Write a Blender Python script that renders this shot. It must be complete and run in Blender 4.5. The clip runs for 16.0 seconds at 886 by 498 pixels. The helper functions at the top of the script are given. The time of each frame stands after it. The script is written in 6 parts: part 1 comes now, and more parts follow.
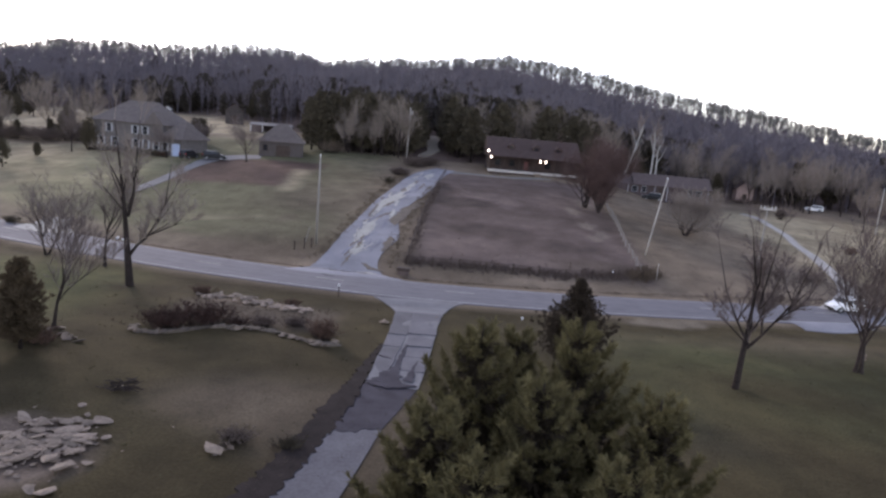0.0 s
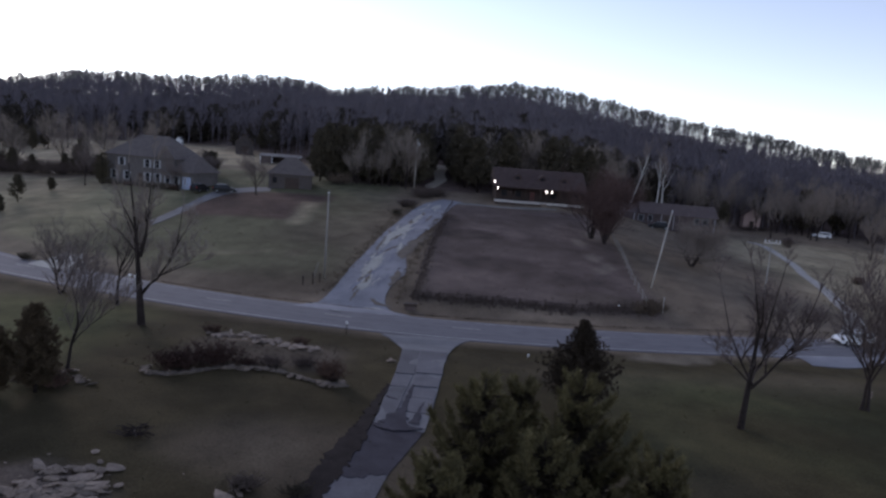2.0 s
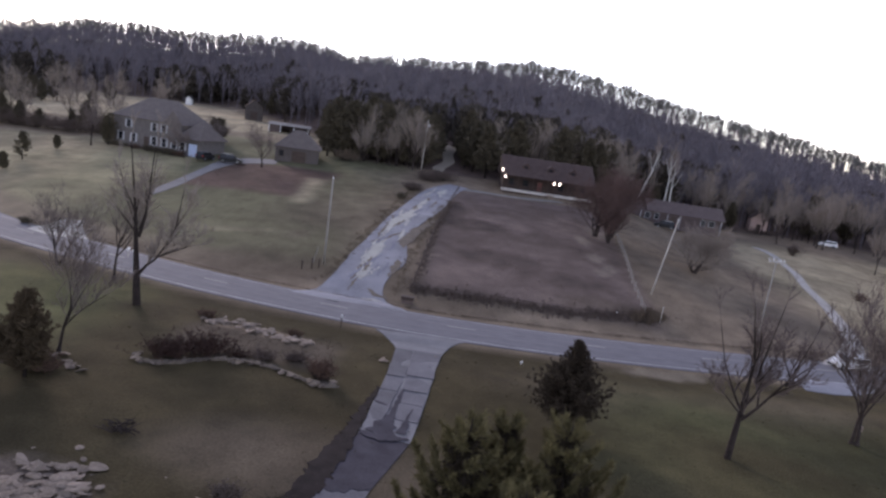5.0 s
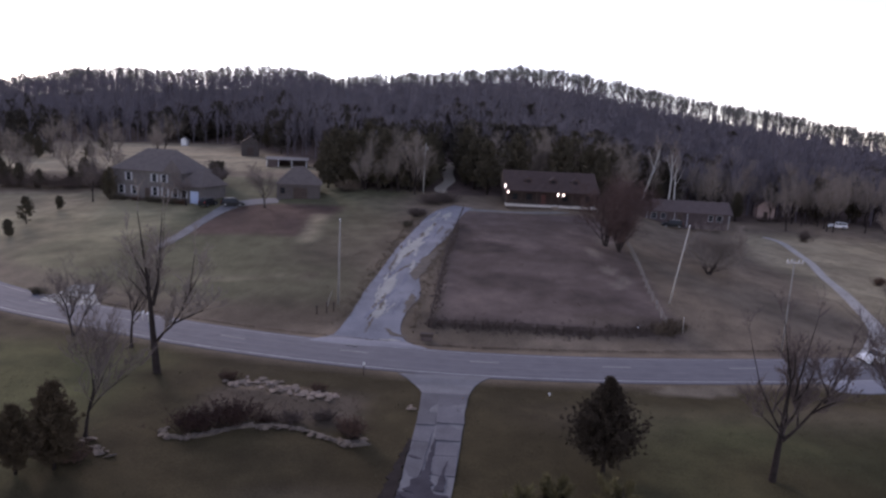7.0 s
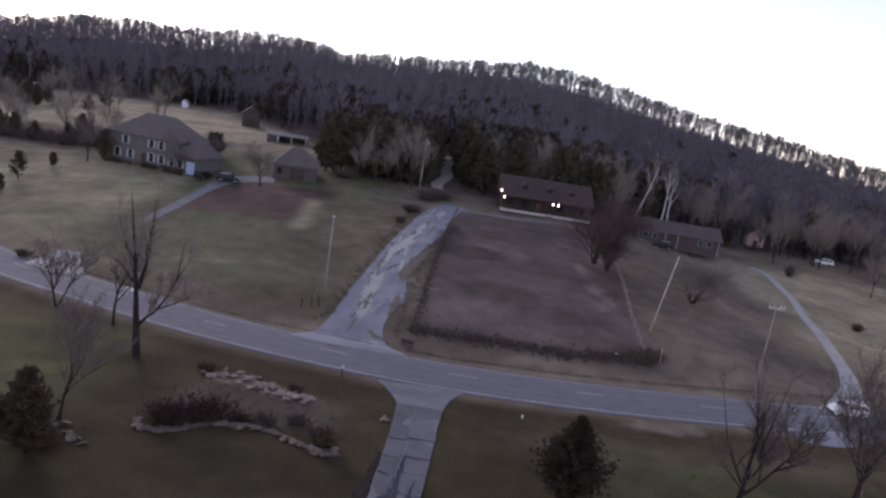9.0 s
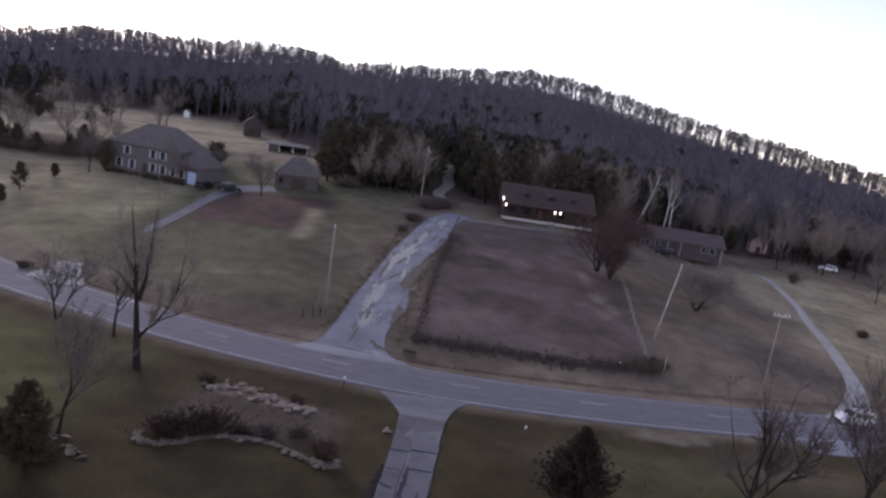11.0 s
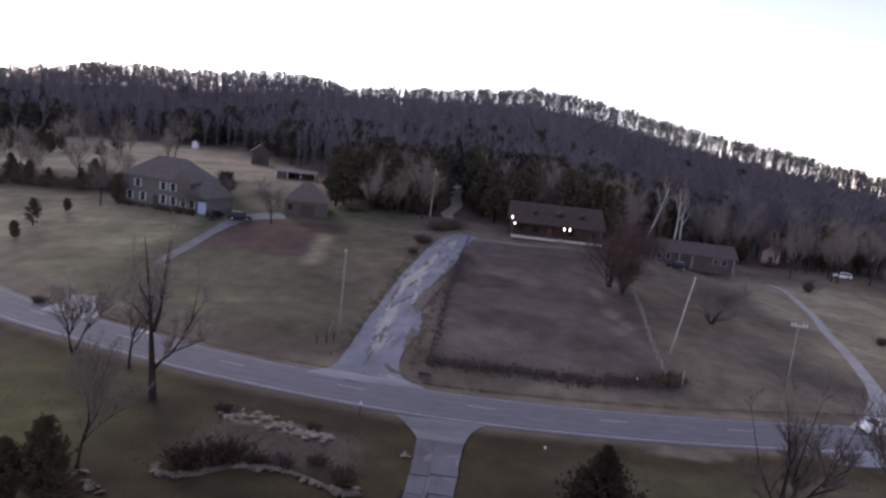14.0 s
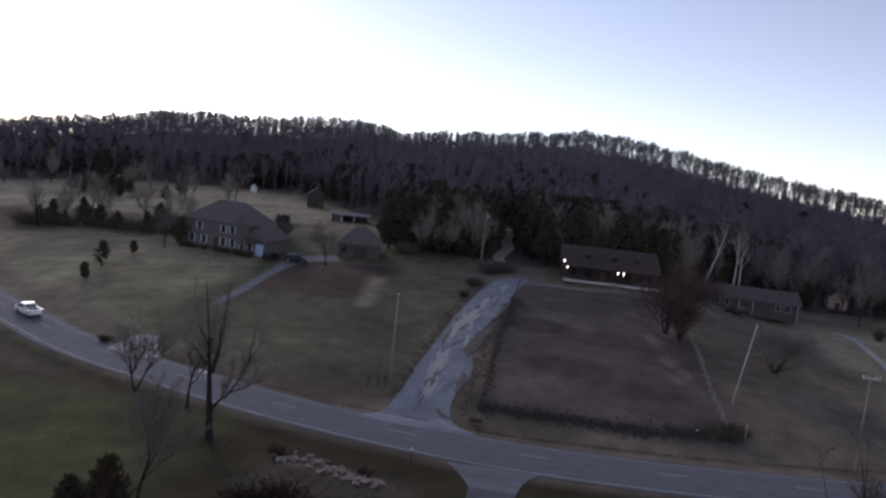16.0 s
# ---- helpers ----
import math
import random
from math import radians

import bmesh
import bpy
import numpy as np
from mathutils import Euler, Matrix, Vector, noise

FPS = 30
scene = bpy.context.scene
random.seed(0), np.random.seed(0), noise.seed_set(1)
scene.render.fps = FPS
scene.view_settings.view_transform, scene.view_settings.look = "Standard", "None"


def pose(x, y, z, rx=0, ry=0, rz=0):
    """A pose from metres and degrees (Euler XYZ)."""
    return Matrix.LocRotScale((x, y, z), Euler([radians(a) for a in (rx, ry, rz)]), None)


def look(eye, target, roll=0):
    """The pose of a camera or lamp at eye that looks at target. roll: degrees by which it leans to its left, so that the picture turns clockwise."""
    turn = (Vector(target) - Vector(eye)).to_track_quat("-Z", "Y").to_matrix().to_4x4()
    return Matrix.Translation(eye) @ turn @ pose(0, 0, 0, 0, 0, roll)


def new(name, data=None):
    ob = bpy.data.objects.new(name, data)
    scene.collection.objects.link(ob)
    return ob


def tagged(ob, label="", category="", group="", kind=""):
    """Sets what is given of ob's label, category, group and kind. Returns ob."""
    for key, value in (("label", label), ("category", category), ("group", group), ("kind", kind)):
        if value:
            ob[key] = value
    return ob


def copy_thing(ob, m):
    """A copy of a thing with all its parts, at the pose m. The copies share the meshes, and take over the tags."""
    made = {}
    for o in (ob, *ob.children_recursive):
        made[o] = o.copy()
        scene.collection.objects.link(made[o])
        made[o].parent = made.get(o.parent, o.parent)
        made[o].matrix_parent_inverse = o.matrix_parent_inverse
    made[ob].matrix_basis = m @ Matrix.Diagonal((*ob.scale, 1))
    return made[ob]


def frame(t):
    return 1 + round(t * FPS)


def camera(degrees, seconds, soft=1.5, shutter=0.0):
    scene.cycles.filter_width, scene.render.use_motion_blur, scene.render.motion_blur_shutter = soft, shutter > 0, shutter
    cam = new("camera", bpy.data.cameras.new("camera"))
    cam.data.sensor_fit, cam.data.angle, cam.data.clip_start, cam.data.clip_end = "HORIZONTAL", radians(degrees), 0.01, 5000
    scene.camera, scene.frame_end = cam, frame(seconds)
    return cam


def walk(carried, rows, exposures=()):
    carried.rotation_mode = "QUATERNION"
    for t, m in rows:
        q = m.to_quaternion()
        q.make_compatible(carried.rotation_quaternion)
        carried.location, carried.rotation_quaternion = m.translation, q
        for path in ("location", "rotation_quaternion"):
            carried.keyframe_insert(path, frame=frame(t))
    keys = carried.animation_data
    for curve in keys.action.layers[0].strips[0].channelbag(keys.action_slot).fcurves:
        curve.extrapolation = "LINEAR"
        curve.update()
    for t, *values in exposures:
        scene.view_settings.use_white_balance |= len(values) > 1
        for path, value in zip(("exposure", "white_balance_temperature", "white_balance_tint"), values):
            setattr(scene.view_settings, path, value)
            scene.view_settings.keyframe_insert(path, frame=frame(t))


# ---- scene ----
cam = camera(68.0, 16.0, soft=2.5)
# seconds, eye, yaw to the left, pitch up, roll (lean to the left), in metres and degrees
ROWS = [
    (0, 1.10, 0.75, 17.66, 1.18, -10.47, 5.08),
    (0.5, 1.18, 0.44, 18.03, 1.69, -4.89, 6.82),
    (1, 1.22, 0.26, 18.42, 1.55, -7.58, 6.89),
    (1.5, 1.22, 0.15, 18.82, 1.86, -7.47, 6.09),
    (2, 1.23, 0.09, 19.22, 2.10, -8.46, 4.60),
    (2.5, 1.26, 0.08, 19.62, 2.15, -8.98, 5.40),
    (3, 1.32, 0.14, 20.02, 2.13, -12.60, 6.47),
    (3.5, 1.40, 0.28, 20.40, 2.19, -12.22, 6.48),
    (4, 1.44, 0.50, 20.81, 2.40, -11.70, 6.62),
    (6.5, 0.27, 2.17, 24.00, 1.14, -10.37, 11.55),
    (7, -0.07, 2.30, 24.66, 2.66, -10.22, 2.88),
    (7.5, -0.35, 2.40, 25.36, 1.84, -8.56, 8.27),
    (8, -0.52, 2.48, 26.13, 1.81, -12.46, 6.10),
    (8.5, -0.56, 2.53, 26.96, 2.58, -10.58, 6.18),
    (9, -0.50, 2.52, 27.71, 1.60, -11.54, 9.21),
    (11.5, -0.54, 3.00, 27.78, 2.12, -10.82, 8.44),
    (12, -0.58, 3.01, 27.74, 2.98, -10.99, 5.76),
    (12.5, -0.63, 3.01, 27.71, 2.54, -10.09, 7.62),
    (13, -0.68, 3.01, 27.71, 2.19, -10.58, 8.12),
    (13.5, -0.73, 2.99, 27.75, 2.65, -10.46, 6.55),
    (14, -0.78, 2.95, 27.81, 2.93, -9.21, 6.66),
    (14.5, -0.86, 2.90, 27.90, 2.65, -3.58, 5.49),
    (15, -0.94, 2.85, 28.00, 2.66, -11.68, 5.77),
    (15.5, -1.00, 2.81, 28.09, 2.74, -8.66, 6.46),
    (16, -1.02, 2.75, 28.17, 7.74, -6.12, 6.38),
]


def aim(x, y, z, yaw, pitch, roll):
    a, b = radians(yaw), radians(pitch)
    ahead = Vector((-math.sin(a) * math.cos(b), math.cos(a) * math.cos(b), math.sin(b)))
    return look((x, y, z), Vector((x, y, z)) + 10 * ahead, roll)


EXPOSURES = [(0, 1.75, 6950, 21), (0.5, 0.75, 6450, 21), (1, 0.6, 6200, 20), (2.5, 0.6, 6200, 20), (3, 1.75, 6950, 21), (4, 1.75, 6950, 21), (6.5, 1.13, 6700, 29),
             (14, 1.10, 6700, 29), (14.5, 0.64, 6550, 22), (15, 1.20, 6700, 29), (15.5, 1.40, 6700, 27), (16, 0.35, 6400, 22)]
walk(cam, [(r[0], aim(*r[1:])) for r in ROWS], EXPOSURES)

# ---- light: a veiled low sun over the ridge, the valley under a pale sky ----
SUN_AZ, SUN_EL = -38.0, 20.0     # degrees from +y (minus: to the west), above the horizon
world = bpy.data.worlds.new("evening_sky")
scene.world = world
world.use_nodes = True
wn = world.node_tree.nodes
sky = wn.new("ShaderNodeTexSky")
sky.sky_type, sky.sun_disc = "NISHITA", False
sky.sun_elevation, sky.sun_rotation = radians(SUN_EL), radians(SUN_AZ)
sky.altitude = 1100
sky.air_density, sky.dust_density, sky.ozone_density = 1.0, 0.3, 2.5
wn["Background"].inputs["Strength"].default_value = 0.15
grey, veil = wn.new("ShaderNodeRGBToBW"), wn.new("ShaderNodeMix")
veil.data_type = "RGBA"
veil.inputs["Factor"].default_value = 0.5     # thin high cloud takes half the colour out of the sky
world.node_tree.links.new(sky.outputs["Color"], grey.inputs["Color"])
world.node_tree.links.new(sky.outputs["Color"], veil.inputs[6])
world.node_tree.links.new(grey.outputs["Val"], veil.inputs[7])
world.node_tree.links.new(veil.outputs[2], wn["Background"].inputs["Color"])
sun = new("sun", bpy.data.lights.new("sun", "SUN"))
sun.data.energy, sun.data.angle, sun.data.color = 0.6, radians(14), (1.0, 0.92, 0.80)
sa, se = radians(SUN_AZ), radians(SUN_EL)
sun.matrix_world = look((math.sin(sa) * 900, math.cos(sa) * 900, 900 * math.tan(se)), (0, 0, 0))


# ---- materials ----
def rgb(c):
    return (c[0], c[1], c[2], 1.0)


def mat(name, a, b, scale=1.0, rough=0.85, metal=0.0, bump=0.3, fine=12.0, vary=0.0, spread=(0.3, 0.7), spec=0.5):
    """Two tones mixed by noise at two sizes, with relief; vary: how far single objects differ in value."""
    m = bpy.data.materials.new(name)
    m.use_nodes = True
    n, k = m.node_tree.nodes, m.node_tree.links
    p = n["Principled BSDF"]
    p.inputs["Roughness"].default_value, p.inputs["Metallic"].default_value = rough, metal
    p.inputs["Specular IOR Level"].default_value = spec
    tc = n.new("ShaderNodeTexCoord")
    big, small = n.new("ShaderNodeTexNoise"), n.new("ShaderNodeTexNoise")
    big.inputs["Scale"].default_value, small.inputs["Scale"].default_value = scale, scale * fine
    big.inputs["Detail"].default_value = small.inputs["Detail"].default_value = 4
    for t in (big, small):
        k.new(tc.outputs["Object"], t.inputs["Vector"])
    add = n.new("ShaderNodeMath")
    add.operation = "MULTIPLY_ADD"
    add.inputs[1].default_value = 0.45
    k.new(small.outputs["Fac"], add.inputs[0])
    half = n.new("ShaderNodeMath")
    half.operation = "MULTIPLY"
    half.inputs[1].default_value = 0.55
    k.new(big.outputs["Fac"], half.inputs[0])
    k.new(half.outputs[0], add.inputs[2])
    ramp = n.new("ShaderNodeValToRGB")
    ramp.color_ramp.elements[0].position, ramp.color_ramp.elements[1].position = spread
    ramp.color_ramp.elements[0].color, ramp.color_ramp.elements[1].color = rgb(a), rgb(b)
    k.new(add.outputs[0], ramp.inputs["Fac"])
    out = ramp.outputs["Color"]
    if vary:
        info, hsv, mr = n.new("ShaderNodeObjectInfo"), n.new("ShaderNodeHueSaturation"), n.new("ShaderNodeMapRange")
        mr.inputs["To Min"].default_value, mr.inputs["To Max"].default_value = 1 - vary, 1 + vary
        k.new(info.outputs["Random"], mr.inputs["Value"])
        k.new(mr.outputs["Result"], hsv.inputs["Value"])
        k.new(out, hsv.inputs["Color"])
        out = hsv.outputs["Color"]
    k.new(out, p.inputs["Base Color"])
    if bump:
        bp = n.new("ShaderNodeBump")
        bp.inputs["Strength"].default_value = bump
        bp.inputs["Distance"].default_value = 0.05
        k.new(small.outputs["Fac"], bp.inputs["Height"])
        k.new(bp.outputs["Normal"], p.inputs["Normal"])
    return m


def glow(name, color, strength):
    m = bpy.data.materials.new(name)
    m.use_nodes = True
    p = m.node_tree.nodes["Principled BSDF"]
    p.inputs["Emission Color"].default_value, p.inputs["Emission Strength"].default_value = rgb(color), strength
    p.inputs["Base Color"].default_value = rgb(color)
    return m


def island_mat(name, a, b, rough=0.85):
    """Tone by mesh island, for joined foliage and woods."""
    m = bpy.data.materials.new(name)
    m.use_nodes = True
    n, k = m.node_tree.nodes, m.node_tree.links
    p = n["Principled BSDF"]
    p.inputs["Roughness"].default_value = rough
    p.inputs["Specular IOR Level"].default_value = 0.15
    geo, tc, nz, mx, ramp = (n.new("ShaderNodeNewGeometry"), n.new("ShaderNodeTexCoord"), n.new("ShaderNodeTexNoise"), n.new("ShaderNodeMath"), n.new("ShaderNodeValToRGB"))
    nz.inputs["Scale"].default_value = 1.1
    k.new(tc.outputs["Object"], nz.inputs["Vector"])
    mx.operation = "MULTIPLY_ADD"
    mx.inputs[1].default_value = 0.35
    k.new(geo.outputs["Random Per Island"], mx.inputs[0])
    hf = n.new("ShaderNodeMath")
    hf.operation = "MULTIPLY"
    hf.inputs[1].default_value = 0.75
    k.new(nz.outputs["Fac"], hf.inputs[0])
    k.new(hf.outputs[0], mx.inputs[2])
    ramp.color_ramp.elements[0].color, ramp.color_ramp.elements[1].color = rgb(a), rgb(b)
    k.new(mx.outputs[0], ramp.inputs["Fac"])
    k.new(ramp.outputs["Color"], p.inputs["Base Color"])
    return m


ASPHALT = mat("worn_asphalt", (0.102, 0.097, 0.112), (0.153, 0.147, 0.166), 0.5, 0.9, bump=0.3, fine=20)
DRIVE_LIGHT = mat("weathered_concrete", (0.12, 0.116, 0.125), (0.21, 0.205, 0.22), 0.6, 0.9, bump=0.4, fine=14)
DRIVE_DARK = mat("dark_patched_asphalt", (0.036, 0.032, 0.040), (0.078, 0.071, 0.086), 0.7, 0.9, bump=0.5, fine=14, spec=0.15)
GRAVEL = mat("pale_gravel", (0.14, 0.138, 0.16), (0.30, 0.297, 0.33), 0.3, 0.95, bump=0.8, fine=30)
GRAVEL_PALE = mat("bright_worn_gravel", (0.29, 0.28, 0.26), (0.46, 0.44, 0.40), 0.5, 0.95, bump=0.8, fine=30)
SLAB = mat("weathered_slab", (0.078, 0.074, 0.086), (0.145, 0.139, 0.155), 0.5, 0.9, bump=0.4, fine=14, vary=0.15)
TUSSOCK = island_mat("lawn_tussock", (0.045, 0.041, 0.022), (0.095, 0.085, 0.048))
LINE = mat("worn_white_paint", (0.17, 0.17, 0.175), (0.46, 0.46, 0.46), 0.6, 0.7, bump=0.1)
BARK = mat("grey_bark", (0.020, 0.015, 0.014), (0.060, 0.047, 0.043), 2.0, 0.95, bump=0.8, fine=8, vary=0.25, spec=0.1)
PALE_BARK = mat("white_bark", (0.30, 0.28, 0.26), (0.55, 0.53, 0.50), 1.5, 0.9, bump=0.4)
TWIG = island_mat("bare_twigs", (0.095, 0.074, 0.07), (0.21, 0.17, 0.155))
TWIG_RED = island_mat("reddish_twigs", (0.064, 0.040, 0.037), (0.13, 0.083, 0.075))
TWIG_WARM = island_mat("warm_grey_twigs", (0.16, 0.13, 0.118), (0.27, 0.22, 0.2))
# distance haze is put into this colour, paler and bluer than bare wood
WOODS = island_mat("hazed_hill_woods", (0.110, 0.097, 0.113), (0.185, 0.165, 0.188))
CREST = island_mat("bare_crest_woods", (0.135, 0.127, 0.122), (0.26, 0.247, 0.235))
TWIG_GREY = island_mat("grey_brown_twigs", (0.165, 0.134, 0.115), (0.30, 0.25, 0.218))
TWIG_DARK = island_mat("dark_reddish_twigs", (0.085, 0.064, 0.060), (0.17, 0.132, 0.122))
HILL_CEDAR = island_mat("brownish_hill_cedar", (0.038, 0.032, 0.028), (0.095, 0.081, 0.070))
CEDAR = island_mat("cedar_foliage", (0.044, 0.037, 0.028), (0.115, 0.097, 0.068))
PINE = island_mat("pine_needles", (0.045, 0.038, 0.019), (0.215, 0.182, 0.088))
# shade inside the pine crowns, put into the inner needles' colour
PINE_INNER = island_mat("shaded_pine_needles", (0.020, 0.015, 0.011), (0.060, 0.046, 0.031))
BROWN_CEDAR = island_mat("browned_cedar_foliage", (0.047, 0.034, 0.022), (0.125, 0.092, 0.058))
JUNIPER = island_mat("dark_juniper_foliage", (0.030, 0.022, 0.017), (0.082, 0.062, 0.045))
DRYLEAF = island_mat("dry_leaves_and_stems", (0.06, 0.035, 0.028), (0.16, 0.10, 0.075))
WEED = island_mat("dead_weeds", (0.07, 0.052, 0.042), (0.17, 0.13, 0.095))
STONE = mat("pale_limestone", (0.14, 0.105, 0.082), (0.30, 0.235, 0.185), 1.5, 0.9, bump=0.9, fine=6, vary=0.3)
EDGE_STONE = mat("weathered_limestone", (0.09, 0.069, 0.054), (0.21, 0.165, 0.130), 1.5, 0.9, bump=0.9, fine=6, vary=0.4)
POLE_WOOD = mat("weathered_pole_wood", (0.33, 0.305, 0.275), (0.54, 0.505, 0.46), 1.0, 0.9, bump=0.4, fine=10)
POLE_DULL = mat("dull_pole_wood", (0.19, 0.175, 0.155), (0.33, 0.305, 0.275), 1.0, 0.9, bump=0.4, fine=10)
DARK_WOOD = mat("dark_stained_wood", (0.035, 0.022, 0.018), (0.075, 0.05, 0.04), 1.5, 0.8, bump=0.4)
FENCE_WOOD = mat("grey_fence_wood", (0.16, 0.145, 0.135), (0.30, 0.28, 0.255), 2.0, 0.9, bump=0.5)
ROOF_BROWN = mat("brown_shingles", (0.045, 0.028, 0.026), (0.085, 0.055, 0.05), 1.0, 0.9, bump=0.6, fine=18)
ROOF_GREY = mat("grey_brown_shingles", (0.095, 0.077, 0.073), (0.15, 0.125, 0.118), 1.0, 0.9, bump=0.6, fine=18)
LOG = mat("dark_log_wall", (0.028, 0.017, 0.015), (0.06, 0.036, 0.03), 1.2, 0.8, bump=0.5)
BRICK_GREY = mat("grey_stone_wall", (0.085, 0.074, 0.072), (0.16, 0.142, 0.138), 1.2, 0.9, bump=0.7, fine=9)
RANCH_WALL = mat("grey_lilac_brick", (0.056, 0.039, 0.040), (0.094, 0.068, 0.069), 1.2, 0.9, bump=0.6, fine=9)
ROOF_DULL = mat("dull_red_brown_shingles", (0.070, 0.049, 0.047), (0.118, 0.087, 0.083), 1.0, 0.9, bump=0.6, fine=18)
BRICK_RED = mat("dull_brown_brick", (0.085, 0.06, 0.055), (0.15, 0.11, 0.10), 1.2, 0.9, bump=0.6, fine=9)
WHITE = mat("white_paint", (0.62, 0.62, 0.62), (0.80, 0.80, 0.79), 0.8, 0.6, bump=0.1)
PINK = mat("faded_pink_siding", (0.36, 0.25, 0.22), (0.47, 0.34, 0.30), 0.8, 0.8, bump=0.2)
METAL_ROOF = mat("dull_metal_roof", (0.12, 0.115, 0.115), (0.22, 0.21, 0.21), 0.5, 0.75, 0.0, bump=0.1, spec=0.3)
GLASS = mat("dark_window_glass", (0.012, 0.013, 0.016), (0.03, 0.032, 0.038), 0.5, 0.08, bump=0.0)
CAR_WHITE = mat("white_car_paint", (0.78, 0.78, 0.80), (0.84, 0.84, 0.85), 0.4, 0.25, bump=0.0)
CAR_BLACK = mat("black_car_paint", (0.008, 0.008, 0.009), (0.018, 0.018, 0.02), 0.4, 0.5, bump=0.0, spec=0.2)
RUBBER = mat("tyre_rubber", (0.012, 0.012, 0.012), (0.03, 0.03, 0.03), 3, 0.9, bump=0.2)
STEEL = mat("grey_steel", (0.28, 0.28, 0.29), (0.42, 0.42, 0.43), 2.0, 0.45, 0.6, bump=0.1)
RED_LENS = mat("red_lamp_lens", (0.25, 0.01, 0.01), (0.35, 0.02, 0.02), 2, 0.3, bump=0)
LAMP_GLOW = glow("lit_porch_lamp", (1.0, 0.90, 0.80), 3.0)


# ---- the lie of the land ----
ROAD_X = [-400, -140, -90, -60, -33, -20, -5, 5, 18, 32, 45, 60, 90, 140, 400]
ROAD_Y = [300, 132, 99, 82.6, 74.2, 71.6, 69.9, 70.1, 71.4, 73.8, 76.6, 80.4, 90, 108, 205]
_rx = np.arange(-420, 421, 1.0)
_ry = np.interp(_rx, ROAD_X, ROAD_Y)
_ry = np.convolve(np.pad(_ry, 12, mode="edge"), np.hanning(27)[1:-1] / np.hanning(27).sum(), "valid")


def road_y(x):
    return np.interp(x, _rx, _ry)


def sstep(a, b, v):
    t = np.clip((np.asarray(v, float) - a) / (b - a), 0, 1)
    return t * t * (3 - 2 * t)


RIDGE_R = 560.0
RIDGE_AZ = [-80, -60, -48, -42, -38.8, -35, -30.7, -25, -20, -16, -12.2, -8.5, -2.3, 2.9, 6.5, 11.5, 15.2, 19.6, 24, 30, 40, 60, 80]
RIDGE_T = [0.0, 0.0, 0.004, 0.014, 0.026, 0.037, 0.053, 0.0585, 0.0675, 0.0745, 0.0615, 0.0705, 0.0795, 0.090, 0.089, 0.073, 0.061, 0.048, 0.037, 0.018, 0.004, 0.0, 0.0]
FOOT_AZ = [-80, -40, -30, -22, -17, -12, 0, 10, 20, 30, 45, 80]
FOOT_R = [400, 330, 330, 320, 250, 190, 185, 185, 205, 225, 230, 300]
WOODS_TALL = 15.9


def land(x, y):
    """Height of the ground."""
    x, y = np.asarray(x, float), np.asarray(y, float)
    d = y - road_y(x)
    h = np.interp(d, [4.6, 6, 8, 15, 40, 82, 130, 230, 300], [0, -0.28, 0.1, 1.5, 5.0, 9.5, 12, 15, 17])
    h = h * (1 - 0.65 * sstep(20, 62, x))
    h = np.where(d < -4.6, -0.25 * sstep(-4.6, -6.5, d) + 0.25 * sstep(-7.5, -14, d), h)
    r, az = np.hypot(x, y), np.degrees(np.arctan2(x, y))
    top = 27.7 + np.interp(az, RIDGE_AZ, RIDGE_T) * RIDGE_R - WOODS_TALL
    foot, lift = np.interp(az, FOOT_AZ, FOOT_R), np.interp(az, [-30, -10, 5], [2.0, 5.0, 9.0])
    u = np.clip((r - foot) / (RIDGE_R - foot), 0, 1)
    rise = np.maximum(top - lift - h, 0) * (0.7 * u + 0.3 * sstep(0, 1, u)) + lift * sstep(0.86, 1.0, u)
    back = sstep(RIDGE_R, RIDGE_R + 350, r) * 22
    front = sstep(20, 60, y)
    wave = 0.18 * np.sin(x * 0.13 + 1.3) * np.sin(y * 0.11) + 0.10 * np.sin(x * 0.31 + y * 0.23)
    calm = np.minimum(sstep(5, 12, np.abs(d)), 1)
    return h + front * (rise - np.where(u >= 1, back, 0)) + wave * calm


def gz(x, y):
    return float(land(x, y))


